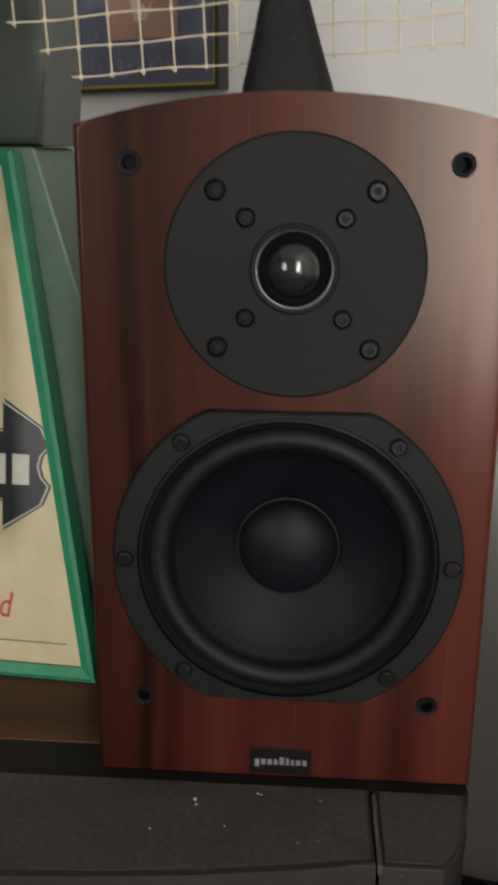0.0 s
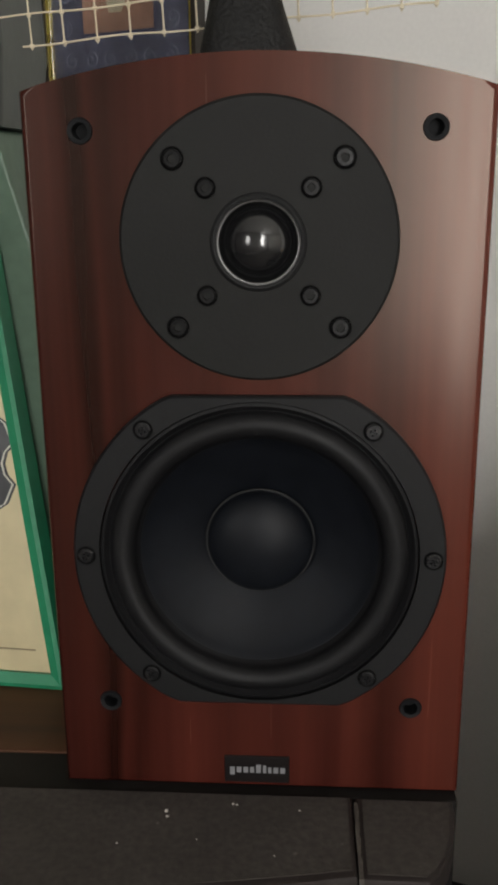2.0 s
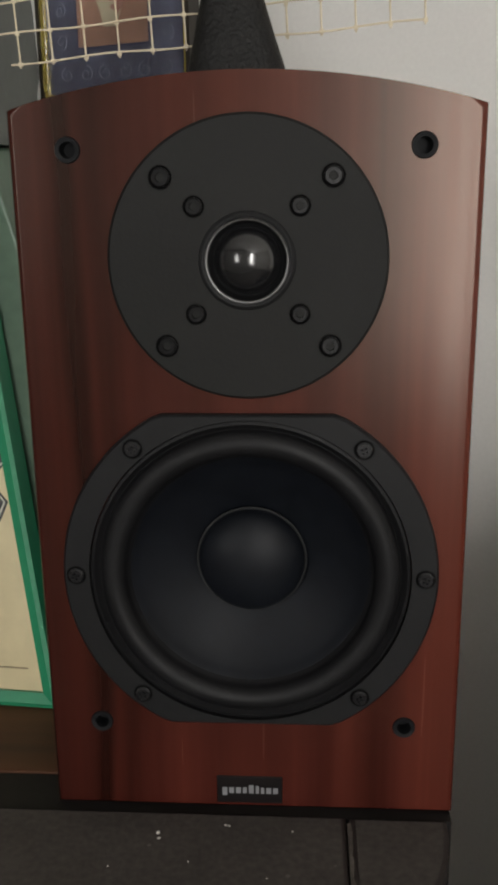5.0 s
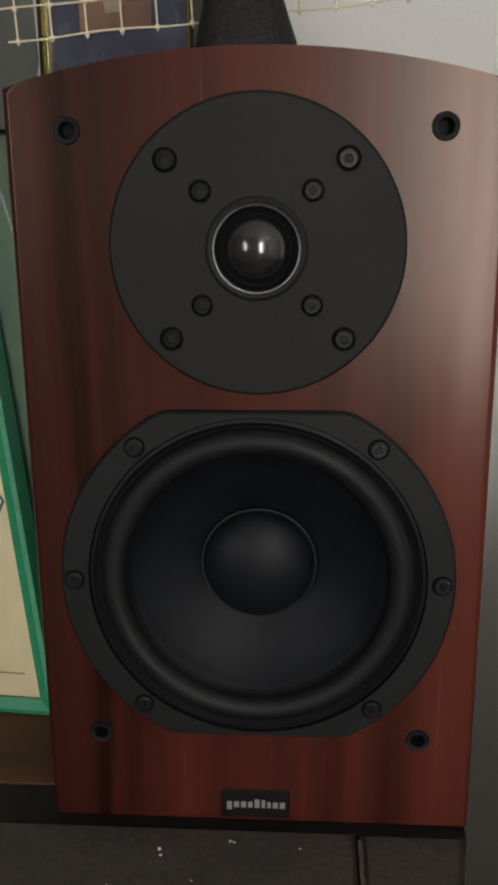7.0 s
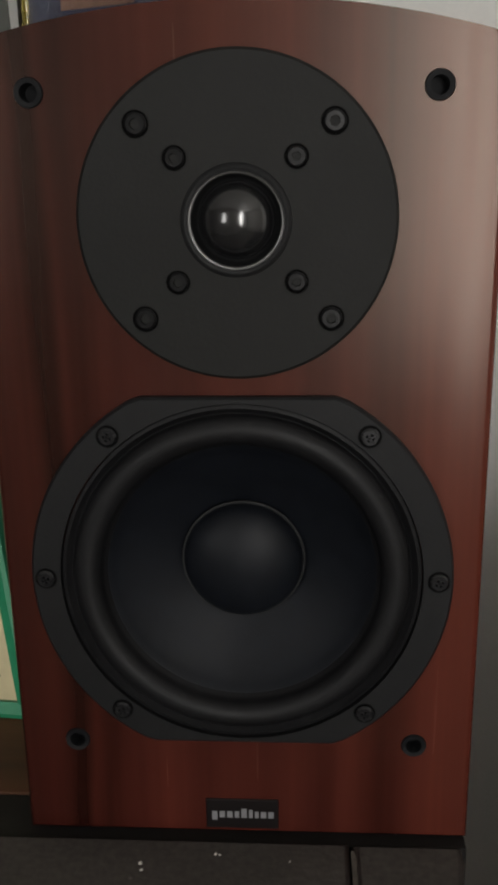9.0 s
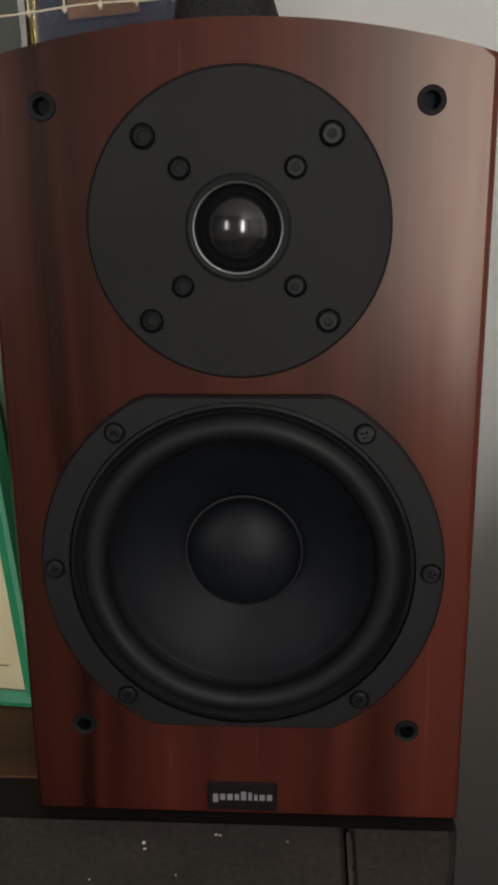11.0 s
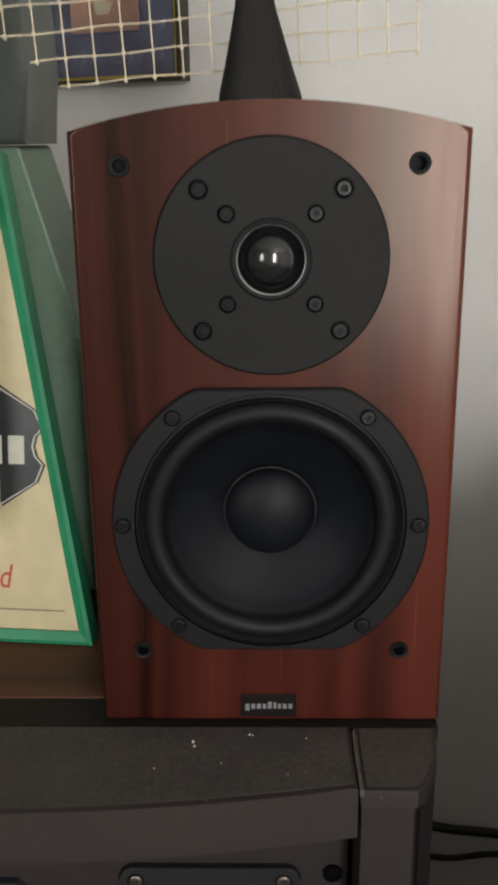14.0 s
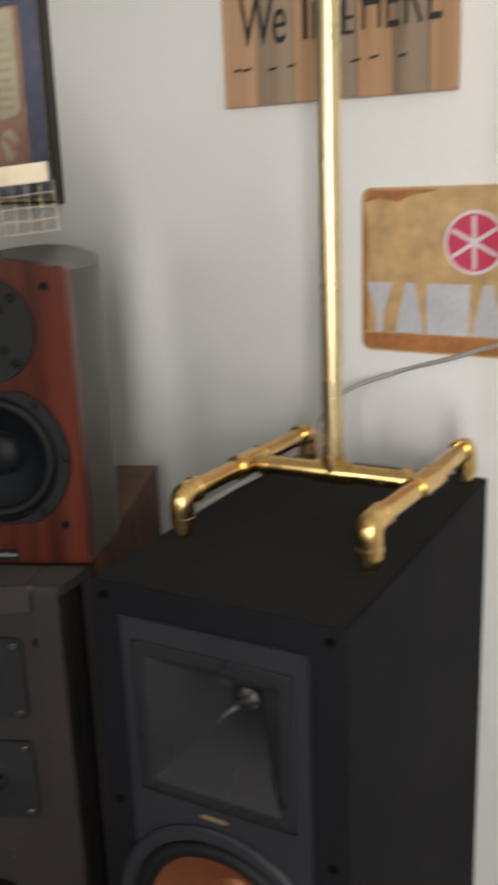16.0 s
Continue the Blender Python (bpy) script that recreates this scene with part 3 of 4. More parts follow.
def tower_speaker():
    tw = thing("tower_speaker", pose(-0.18, 0.18, FLOOR), "large old tower speaker with brown-grey front and pale cones", "speaker")
    inv = pose(-0.18, 0.18, FLOOR).inverted()

    def add(name, bm, mat, parent=None, label=""):
        bm.transform(inv)
        return part(name, bm, mat, parent or tw, label)

    add("cabinet", box(-0.465, 0.1085, 0.027, 0.42, FLOOR, BASE, 0.0025), [WALNUT], None, "walnut veneer cabinet")
    # dark band between the moulding and the walnut, under the small speaker's front
    add("side_panel", box(-0.4665, 0.1072, -0.006, 0.0268, FLOOR, BASE - 0.001, 0.001), DARK_BAND, None, "dark band behind the front moulding")
    add("recess_panel", box(-0.455, 0.0955, BAFFLE_Y - 0.004, -0.0062, FLOOR, BASE - 0.008), BLACK_SIDE, None, "black recessed edge")
    baffle = add("front_panel", box(-0.41, 0.049, BAFFLE_Y - 0.010, BAFFLE_Y - 0.0042, FLOOR + 0.02, BASE - 0.034), MOULD, None, "brown-grey plastic front panel")
    # top moulding with a bowed front
    pts = []
    for i in range(25):
        x = 0.0505 - 0.461 * i / 24
        s = (x + 0.18) / 0.2305
        pts.append((x, -0.067 - 0.023 * (1 - s * s)))
    add("top_moulding", slab([(0.0505, -0.0065), (-0.4105, -0.0065)] + pts[::-1], BASE - 0.034, BASE + 0.0005, 0.0018, 3), MOULD_LIT, None, "bowed brown-grey top moulding with dust, lightened as if lit from above")
    # pale sheet over the upper face: dust plus the light falling on it
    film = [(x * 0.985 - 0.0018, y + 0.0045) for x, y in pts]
    add("lit_dust_film", slab([(0.0478, -0.0085), (-0.4075, -0.0085)] + film[::-1], BASE + 0.0006, BASE + 0.0009), LIT_DUST_FILM, None, "grey dust film on the top, paled for light from above")
    for side in (0, 1):
        mir = (lambda x: x) if side == 0 else (lambda x: -0.36 - x)
        col = [(mir(x), y) for x, y in ((0.0522, -0.0065), (0.1045, -0.0065), (0.1040, -0.018), (0.1012, -0.036), (0.0965, -0.052), (0.0905, -0.063), (0.0850, -0.0685), (0.0522, -0.0680))]
        if side:
            col = col[::-1]
        add("corner_cap", slab(col, BASE - 0.012, BASE, 0.002, 2), MOULD_LIT, None, "corner piece of the moulding")
        # same dust and top light, coloured in on the corner piece
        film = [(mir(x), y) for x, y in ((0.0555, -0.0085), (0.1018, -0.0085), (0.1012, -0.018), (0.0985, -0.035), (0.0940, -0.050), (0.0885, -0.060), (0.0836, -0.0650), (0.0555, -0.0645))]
        add("lit_dust_film", slab(film[::-1] if side else film, BASE + 0.0002, BASE + 0.0005), LIT_DUST_FILM, None, "grey dust film on the corner, paled for light from above")
        post = [(mir(x), y) for x, y in ((0.0528, -0.0072), (0.0865, -0.0072), (0.0865, -0.060), (0.0835, -0.0665), (0.0528, -0.0662))]
        if side:
            post = post[::-1]
        add("corner_post", slab(post, FLOOR, BASE - 0.0125), MOULD, None, "upright corner post")
    for cz in (0.416, 0.150, -0.116):
        for ob in [c for c in tw.children if c.name.split(".")[0] in ("front_panel", "recess_panel", "side_panel", "cabinet")]:
            hole = disc(0.1078, -0.2, 0.060, -0.2495, cz, 72)
            hole.transform(inv)
            cut(ob, hole)
    # grille peg holes
    peg = mesh_of("peg_hole", lathe([(0, -0.0008), (0.0038, -0.0008), (0.0044, -0.0022), (0.0062, -0.0020), (0.0064, 0.001)], 20), HOLE_SHADE)
    for x in (0.0395, -0.395):
        for z in (0.553, 0.02):
            put("peg_hole", peg, tw, inv @ pose(x, BAFFLE_Y - 0.0105, z))
    # scuffed edge beside the seam
    rs = random.Random(3)
    edge = [(0.0510 + 0.0004 * rs.random(), -0.012 - 0.057 * k / 14) for k in range(15)]
    back = [(0.0526 + 0.0012 * rs.random(), -0.012 - 0.057 * k / 14) for k in range(15)]
    add("scuff", slab(edge + back[::-1], BASE - 0.004, BASE + 0.0010), SCUFF, None, "pale scuffed edge along the seam")
    # small square tweeters
    for cz in (0.502, 0.354):
        cx = -0.040
        yy = BAFFLE_Y - 0.010
        plate = add("tweeter_plate", prism(rounded(cx - 0.059, cx + 0.059, cz - 0.058, cz + 0.058, 0.010), yy - 0.005, yy + 0.001, 0.0015, 2, front_only=True), TWEETER_BLACK, None, "square black tweeter plate")
        hole = disc(0.0245, -0.2, yy + 0.0052, cx, cz, 40)
        hole.transform(inv)
        cut(plate, hole)
        hole = disc(0.0245, -0.2, yy + 0.0052, cx, cz, 40)
        hole.transform(inv)
        cut(baffle, hole)
        add("horn_ring", lathe([(0.0300, yy - 0.0049), (0.0285, yy - 0.0060), (0.0215, yy - 0.0062), (0.0188, yy - 0.0030), (0.0165, yy + 0.0044), (0.0060, yy + 0.0046)], 40, cx=cx, cz=cz), TWEETER_BLACK, plate)
        add("dome", lathe([(0.0095, yy + 0.0048)] + [(0.0085 * math.cos(radians(a)), yy + 0.0040 - 0.0075 * math.sin(radians(a))) for a in range(0, 91, 15)], 32, cx=cx, cz=cz), DOME, plate, "small shiny dome")
        add("bridge", box(cx - 0.0205, cx + 0.0205, yy - 0.0062, yy - 0.0044, cz - 0.0011, cz + 0.0011, 0.0005), TWEETER_BLACK, plate)
        sc = screw_mesh(0.0046, STEEL, 0.0014, "cross")
        for sx in (-1, 1):
            for sz in (-1, 1):
                put("screw", sc, plate, inv @ pose(cx + sx * 0.048, yy - 0.0052, cz + sz * 0.0475, 0, 40 * sx + 20 * sz, 0), "dull steel screw")
    # woofers
    for cz in (0.416, 0.150, -0.116):
        cx = -0.2495
        yy = BAFFLE_Y - 0.010
        h, c = 0.1315, 0.048
        octo = [(cx + sx * a, cz + sz * b) for sx, sz, a, b in ((1, 1, h, h - c), (1, 1, h - c, h), (-1, 1, h - c, h), (-1, 1, h, h - c), (-1, -1, h, h - c), (-1, -1, h - c, h), (1, -1, h - c, h), (1, -1, h, h - c))]
        fr = add("woofer_frame", prism(octo, yy - 0.006, yy + 0.001, 0.0025, 2, front_only=True), NAVY, None, "dark navy woofer frame with cut corners")
        hole = disc(0.1080, -0.2, 0.1, cx, cz, 72)
        hole.transform(inv)
        cut(fr, hole)
        add("rim", lathe([(0.1115, yy - 0.0058), (0.1095, yy - 0.0075), (0.1080, yy - 0.0062)], 72, cx=cx, cz=cz), BLUE, fr, "thin bright blue ring")
        add("surround", lathe([(0.1082, yy - 0.0063), (0.1045, yy - 0.0064), (0.1000, yy - 0.0100), (0.0955, yy - 0.0070), (0.0905, yy - 0.0062)], 72, cx=cx, cz=cz), SURROUND_GREY, fr, "grey cloth surround")
        prof = []
        for i in range(15):
            r = 0.0908 - 0.064 * i / 14
            prof.append((r, yy - 0.0055 + (0.0010 if i % 2 and i < 8 else 0) + 0.0041 * i))
        add("cone", lathe(prof, 72, cx=cx, cz=cz), PALE_CONE, fr, "pale grey ribbed paper cone")
        add("dust_cap", lathe([(0.030, yy + 0.053)] + [(0.0285 * math.cos(radians(a)), yy + 0.0470 - 0.011 * math.sin(radians(a))) for a in range(0, 91, 15)], 40, cx=cx, cz=cz), NAVY, fr, "dark round dust cap")
        sc = screw_mesh(0.0046, STEEL, 0.0014, "cross")
        for a in (45, 135, 225, 315):
            put("screw", sc, fr, inv @ pose(cx + 0.137 * math.cos(radians(a)), yy - 0.0062, cz + 0.137 * math.sin(radians(a)), 0, a, 0))
    # level control
    cx, cz, yy = -0.055, 0.152, BAFFLE_Y - 0.010
    dial = add("level_dial", lathe([(0, yy - 0.004), (0.040, yy - 0.004), (0.043, yy - 0.002), (0.043, yy + 0.001)], 48, cx=cx, cz=cz), BLACK_SIDE, None, "round black level control plate")
    add("knob", lathe([(0, yy - 0.020), (0.018, yy - 0.020), (0.021, yy - 0.017), (0.024, yy - 0.004)], 32, cx=cx, cz=cz), RUBBER, dial, "black control knob")
    add("pointer", box(cx - 0.008, cx + 0.006, yy - 0.0208, yy - 0.0198, cz + 0.010, cz + 0.014), CHROME, dial)
    for k in range(11):
        a = radians(215 - 250 * k / 10)
        tick = box(-0.0018, 0.0018, yy - 0.0046, yy - 0.0039, -0.0012, 0.0012)
        tick.transform(Matrix.Translation((cx + 0.032 * math.cos(a), 0, cz + 0.032 * math.sin(a))))
        add("tick", tick, LETTER, dial)
    return tw


tower_speaker()

# ---- black horn-loaded tower beside it ----
HORN_AT = pose(0.1520, -0.156, FLOOR, 0, 0, -22.6)
HTOP = 0.699 - FLOOR


def horn_speaker():
    hs = thing("horn_speaker", HORN_AT, "black tower speaker with square horn and copper woofer", "speaker")
    W, D = 0.299, 0.497
    cab = part("cabinet", box(0, W, 0, D, 0, HTOP, 0.003, 2), BLACK_ASH, hs, "black ash vinyl cabinet")
    u0, u1, ztop = 0.040, 0.260, 0.666 - FLOOR
    hz0, hz1, hu0, hu1 = 0.4595 - FLOOR, 0.6415 - FLOOR, 0.0535, 0.2435
    # panel with openings for horn and woofers
    panel = part("front_panel", prism([(u0, 0.06), (u1, 0.06), (u1, ztop), (u0, ztop)], -0.005, 0.001, 0.0012, 2, front_only=True), PANEL_GREY, hs, "satin charcoal front panel")
    cut(panel, box(hu0, hu1, -0.05, 0.05, hz0, hz1))
    cut(cab, box(hu0 + 0.002, hu1 - 0.002, -0.05, 0.09, hz0 + 0.002, hz1 - 0.002))
    for wz in (0.304 - FLOOR, 0.024 - FLOOR):
        cut(cab, disc(0.1130, -0.05, 0.05, 0.148, wz, 72))
        cut(panel, disc(0.1130, -0.05, 0.05, 0.148, wz, 72))
    # horn: lip, flared square mouth, throat
    bm = bmesh.new()
    cu, cz = (hu0 + hu1) / 2, (hz0 + hz1) / 2
    loops = []
    g = 0.0015
    for hw, hh, y, n_ in ((0.095 - g, 0.091 - g, 0.0, 2), (0.095 - g, 0.091 - g, -0.0120, 2), (0.094 - g, 0.090 - g, -0.0128, 2), (0.080, 0.076, -0.0124, 2), (0.074, 0.070, -0.0075, 2), (0.050, 0.047, 0.022, 2), (0.032, 0.030, 0.046, 2), (0.020, 0.019, 0.064, 1.5), (0.013, 0.013, 0.078, 1)):
        loop = []
        for k in range(40):
            a = 2 * math.pi * k / 40
            c, s = math.cos(a), math.sin(a)
            p = 60 if n_ == 2 else (6 if n_ == 1.5 else 2)
            q = (abs(c) ** p + abs(s) ** p) ** (-1 / p)
            loop.append(bm.verts.new((cu + hw * c * q, y, cz + hh * s * q)))
        loops.append(loop)
    for a, b in zip(loops, loops[1:]):
        for k in range(40):
            bm.faces.new((a[k], a[(k + 1) % 40], b[(k + 1) % 40], b[k]))
    horn = part("horn", bm, HORN_GREY, hs, "smooth charcoal square horn", at=pose(0, 0.0072, 0))
    part("throat", lathe([(0.0150, 0.070), (0.0145, 0.064), (0.009, 0.0615), (0, 0.061)], 24, cx=cu, cz=cz), THROAT, horn, "perforated metal throat plug")
    for k in range(6):
        a = radians(60 * k)
        vane = box(0.0045, 0.0135, 0.0605, 0.066, -0.0008, 0.0008)
        vane.transform(Matrix.Translation((cu, 0, cz)) @ Matrix.Rotation(a, 4, "Y"))
        part("vane", vane, HOLE_SHADE, horn)
    # woofers
    for wz in (0.304 - FLOOR, 0.024 - FLOOR):
        fr = part("woofer_frame", lathe([(0.132, 0.002), (0.132, -0.0150), (0.129, -0.0175), (0.116, -0.0180), (0.113, -0.0140)], 72, cx=0.148, cz=wz), PANEL_GREY, hs, "round charcoal woofer frame", at=pose(0, 0.0070, 0))
        prof = [(0.1135, -0.0142)] + [(0.1035 + 0.0095 * math.cos(radians(a)), -0.0138 - 0.0085 * math.sin(radians(a))) for a in range(0, 181, 20)] + [(0.092, -0.012)]
        part("surround", lathe(prof, 72, cx=0.148, cz=wz), RUBBER, fr, "black rubber surround")
        part("cone", lathe([(0.0935, -0.0120), (0.091, -0.0105), (0.065, 0.006), (0.038, 0.026), (0.034, 0.024), (0.022, 0.017), (0, 0.014)], 72, cx=0.148, cz=wz), COPPER, fr, "spun copper cone")
    part("logo_plate", box(0.130, 0.162, -0.0064, -0.0048, 0.4450 - FLOOR, 0.4495 - FLOOR, 0.0004, 1), GOLD_LOGO, hs, "small gold maker's plate")
    # added sheet that brightens the top against the sides, as overhead light would
    part("lit_dust_film", box(0.004, W - 0.004, 0.004, D - 0.004, HTOP + 0.0001, HTOP + 0.0004), LIT_TOP_DUST, hs, "thin dust-coloured film, paler than the cabinet for light on the top")
    peg = mesh_of("peg_hole", lathe([(0, -0.0004), (0.0036, -0.0004), (0.0040, -0.0016), (0.0052, -0.0012), (0.0055, 0.001)], 20), [HOLE_SHADE])
    for u in (0.018, W - 0.018):
        for z in (0.683, 0.430):
            put("peg_hole", peg, hs, pose(u, 0, z - FLOOR))
    return hs


horn_speaker()

# ---- brass pipe stand on the horn speaker ----


def pipe_stand():
    top = 0.699
    st = thing("pipe_stand", pose(0.410, 0.065, top), "polished brass pipe stand with four feet and upright pole", "stand")
    inv = pose(0.410, 0.065, top).inverted()
    z = 0.750
    r = 0.0120

    def add(name, bm, mat=BRASS, label=""):
        bm.transform(inv)
        return part(name, bm, mat, st, label)

    def collar(p, q, rr=0.0140, w=0.016):
        p, q = Vector(p), Vector(q)
        d = (q - p).normalized()
        return tube([p - d * w / 2, p - d * w * 0.35, p + d * w * 0.35, p + d * w / 2], [rr * 0.90, rr, rr, rr * 0.90], 20)

    sides = [((0.2345, -0.033), (0.301, 0.100), (0.371, 0.250)), ((0.4516, -0.127), (0.520, 0.012), (0.586, 0.168))]
    for (fx, fy), (tx, ty), (bx, by) in sides:
        f, t_, b = Vector((fx, fy, z)), Vector((tx, ty, z)), Vector((bx, by, z))
        add("arm", tube([f, t_], r, 20)), add("arm", tube([t_, b], r, 20))
        d1 = (t_ - f).normalized()
        for p, d in ((f, d1), (b, -(b - t_).normalized())):
            bend = [p + Vector((0, 0, -0.038)), p + Vector((0, 0, -0.024)), p + Vector((0, 0, -0.012)), p + Vector((0, 0, -0.0035)) + d * 0.0025, p + d * 0.010, p + d * 0.024]
            add("elbow", tube(curve_points(bend, 5), 0.0142, 20), BRASS, "brass elbow fitting")
            add("elbow_collar", collar(p + d * 0.026, p + d * 0.06, 0.0158, 0.010))
            low = Vector((p.x, p.y, top))
            add("foot", tube([low, low + Vector((0, 0, 0.004)), low + Vector((0, 0, 0.0045)), low + Vector((0, 0, 0.016)), low + Vector((0, 0, 0.0165)), low + Vector((0, 0, 0.030))], [0.0086, 0.0100, 0.0100, 0.0100, 0.0100, 0.0092], 6), BRASS, "short brass foot")
            add("foot_collar", tube([low + Vector((0, 0, 0.0195)), low + Vector((0, 0, 0.0205)), low + Vector((0, 0, 0.0245)), low + Vector((0, 0, 0.0255))], [0.0130, 0.0148, 0.0148, 0.0135], 20))
        add("tee", tube([t_ - d1 * 0.024, t_ - d1 * 0.021, t_ + d1 * 0.021, t_ + d1 * 0.024], [0.0140, 0.0152, 0.0152, 0.0140], 20), BRASS, "brass tee fitting")
        for s in (-1, 1):
            add("tee_collar", collar(t_ + d1 * 0.028 * s, t_ + d1 * 0.1, 0.0160, 0.009))
    a, b = Vector((0.301, 0.100, z)), Vector((0.520, 0.012, z))
    m = (a + b) / 2
    d = (b - a).normalized()
    add("crossbar", tube([a, b], r, 20), BRASS, "brass crossbar")
    add("cross_tee", tube([m - d * 0.024, m + d * 0.024], 0.0150, 20))
    for q in (a + d * 0.024, b - d * 0.024):
        add("cross_collar", collar(q, b, 0.0150, 0.012))
    add("pole_socket", tube([m, m + Vector((0, 0, 0.024))], [0.0150, 0.0145], 20))
    add("pole", tube([m + Vector((0, 0, 0.02)), m + Vector((0, 0, 0.30))], 0.0125, 24), BRASS_DULL, "long lacquered brass pole")
    add("pole", tube([m + Vector((0, 0, 0.3006)), m + Vector((0, 0, 1.05))], 0.0126, 24), BRASS_DULL, "long lacquered brass pole")
    return st


pipe_stand()

# ---- figurine with mortarboard on the bookshelf speaker ----


def figurine():
    x, y = -0.0045, 0.030
    zb = BASE + speaker_top(x) - 0.0006
    bm = bmesh.new()

    def tagged_merge(made, index):
        for f in made.faces:
            f.material_index = index
        merge(bm, made)

    # flared gown
    loops = [(0.0245, 0.0), (0.0250, 0.0015), (0.0243, 0.005), (0.0205, 0.018), (0.0160, 0.035), (0.0122, 0.050), (0.0100, 0.062), (0.0096, 0.068)]
    made = bmesh.new()
    rings = []
    for hw, z in loops:
        ring = []
        for k in range(32):
            a = 2 * math.pi * k / 32
            c, s = math.cos(a), math.sin(a)
            q = (abs(c) ** 3.2 + abs(s) ** 3.2) ** (-1 / 3.2)
            ring.append(made.verts.new((x + hw * 0.92 * c * q, y + hw * 0.76 * s * q, zb + z)))
        rings.append(ring)
    for a, b in zip(rings, rings[1:]):
        for k in range(32):
            made.faces.new((a[k], a[(k + 1) % 32], b[(k + 1) % 32], b[k]))
    made.faces.new(rings[0][::-1]), made.faces.new(rings[-1])
    tagged_merge(made, 0)
    # ball head
    cz, r = zb + 0.0872, 0.0232
    made = bmesh.new()
    bmesh.ops.create_uvsphere(made, u_segments=40, v_segments=24, radius=r)
    made.transform(Matrix.Translation((x, y, cz)))
    tagged_merge(made, 1)
    # eyes and mouth, turned a little to one side
    turn = Matrix.Translation((x, y, cz)) @ Matrix.Rotation(radians(-10), 4, "Z") @ Matrix.Rotation(radians(-6), 4, "Y")
    for ex in (-0.0058, 0.0072):
        made = bmesh.new()
        bmesh.ops.create_uvsphere(made, u_segments=12, v_segments=8, radius=1)
        made.transform(turn @ Matrix.Translation((ex, -math.sqrt(r * r - ex * ex - 0.0068 ** 2), 0.0068)) @ Matrix.Diagonal((0.0017, 0.0007, 0.0030, 1)))
        tagged_merge(made, 2)
    arc = []
    for k in range(17):
        a = radians(200 + 140 * k / 16)
        mx, mz = 0.0005 + 0.0125 * math.cos(a), 0.0010 + 0.0118 * math.sin(a)
        arc.append(turn @ Vector((mx, -math.sqrt(r * r - mx * mx - mz * mz) - 0.0001, mz)))
    tagged_merge(tube(arc, 0.0006, 8), 2)
    # cap and board, tassel
    made = lathe([(0.0145, -0.016), (0.0152, -0.020), (0.0148, -0.027), (0, -0.027)], 28)
    made.transform(Matrix.Translation((x, y, cz)) @ Matrix.Rotation(radians(-90), 4, "X"))
    tagged_merge(made, 0)
    made = box(-0.0225, 0.0225, -0.0225, 0.0225, 0.0265, 0.0300, 0.0008, 1)
    made.transform(Matrix.Translation((x + 0.001, y, cz)) @ Matrix.Rotation(radians(4), 4, "Y") @ Matrix.Rotation(radians(32), 4, "Z"))
    tagged_merge(made, 0)
    tas = curve_points([(x - 0.004, y - 0.012, cz + 0.0315), (x - 0.020, y - 0.014, cz + 0.0315), (x - 0.0275, y - 0.014, cz + 0.026), (x - 0.0235, y - 0.013, cz + 0.010), (x - 0.0215, y - 0.011, cz - 0.008)], 6)
    tagged_merge(tube(tas, [0.0024] * 12 + [0.0031] * 13, 10), 1)
    for v in bm.verts:
        up = max(0.0, v.co.z - zb)
        v.co.x -= 0.052 * up
        v.co.z -= 0.058 * up
    ob = part("figurine", bm, [PRINT_BLACK, YELLOW, INK])
    tagged(ob, "yellow smiling ball figurine with black gown and mortarboard", "figurine")


figurine()

# ---- slat with plastic net, and a second stick hung from it ----


def slat_net():
    top = thing("slat_frame", pose(-0.12, 0.062, 1.10), "cream wooden slats with plastic netting hanging behind figurine", "slat frame")
    inv = pose(-0.12, 0.062, 1.10).inverted()

    def zs(x):
        return 1.1105 + (x - 0.079) * 0.082

    x0, x1 = -0.42, 0.079
    bm = bmesh.new()
    bm = prism([(x0, zs(x0)), (x1, zs(x1)), (x1 - 0.001, zs(x1) + 0.0225), (x0, zs(x0) + 0.0225)], 0.058, 0.066, 0.0012, 2)
    bm.transform(inv)
    part("slat", bm, SLAT, top)
    bm = prism([(-0.281, 1.100), (-0.2565, 1.100), (-0.2174, 0.752), (-0.242, 0.747)], 0.0492, 0.0572, 0.0012, 2)
    bm.transform(inv)
    part("stick", bm, SLAT, top, "loose cream stick hanging from the slat")
    bm = bmesh.new()
    cell, w = 0.0169, 0.0005
    right = x1 + 0.004
    deep = (0.0, 0.0125, 0.0275, 0.0425, 0.0570)
    last = 12
    for k in range(1, 5):
        left = right - cell * (last + 4 - k) - 0.002
        tube([Vector((x, 0.062 + 0.0012 * math.sin(x * 60 + k), zs(x) - deep[k] + 0.0006 * math.sin(x * 90 + 2 * k))) for x in np.linspace(left, right + 0.0007 * k + 0.001, 28)], w, 6, bm)
    for i in range(last + 4):
        depth = min(4, last + 4 - i)
        x = right - cell * i
        tube([Vector((x + 0.05 * d, 0.0625 + 0.001 * math.sin(i), zs(x) - d)) for d in (-0.002, deep[depth] * 0.5, deep[depth] + 0.002)], w, 6, bm)
        for k in range(1, depth + 1):
            xk, zk = x + 0.05 * deep[k], zs(x) - deep[k]
            box(xk - 0.001, xk + 0.001, 0.0614, 0.0632, zk - 0.001, zk + 0.001, bm=bm)
    bm.transform(inv)
    part("net", bm, NET, top, "cream plastic mesh with square openings")


slat_net()

# ---- old tin sign leaning behind ----


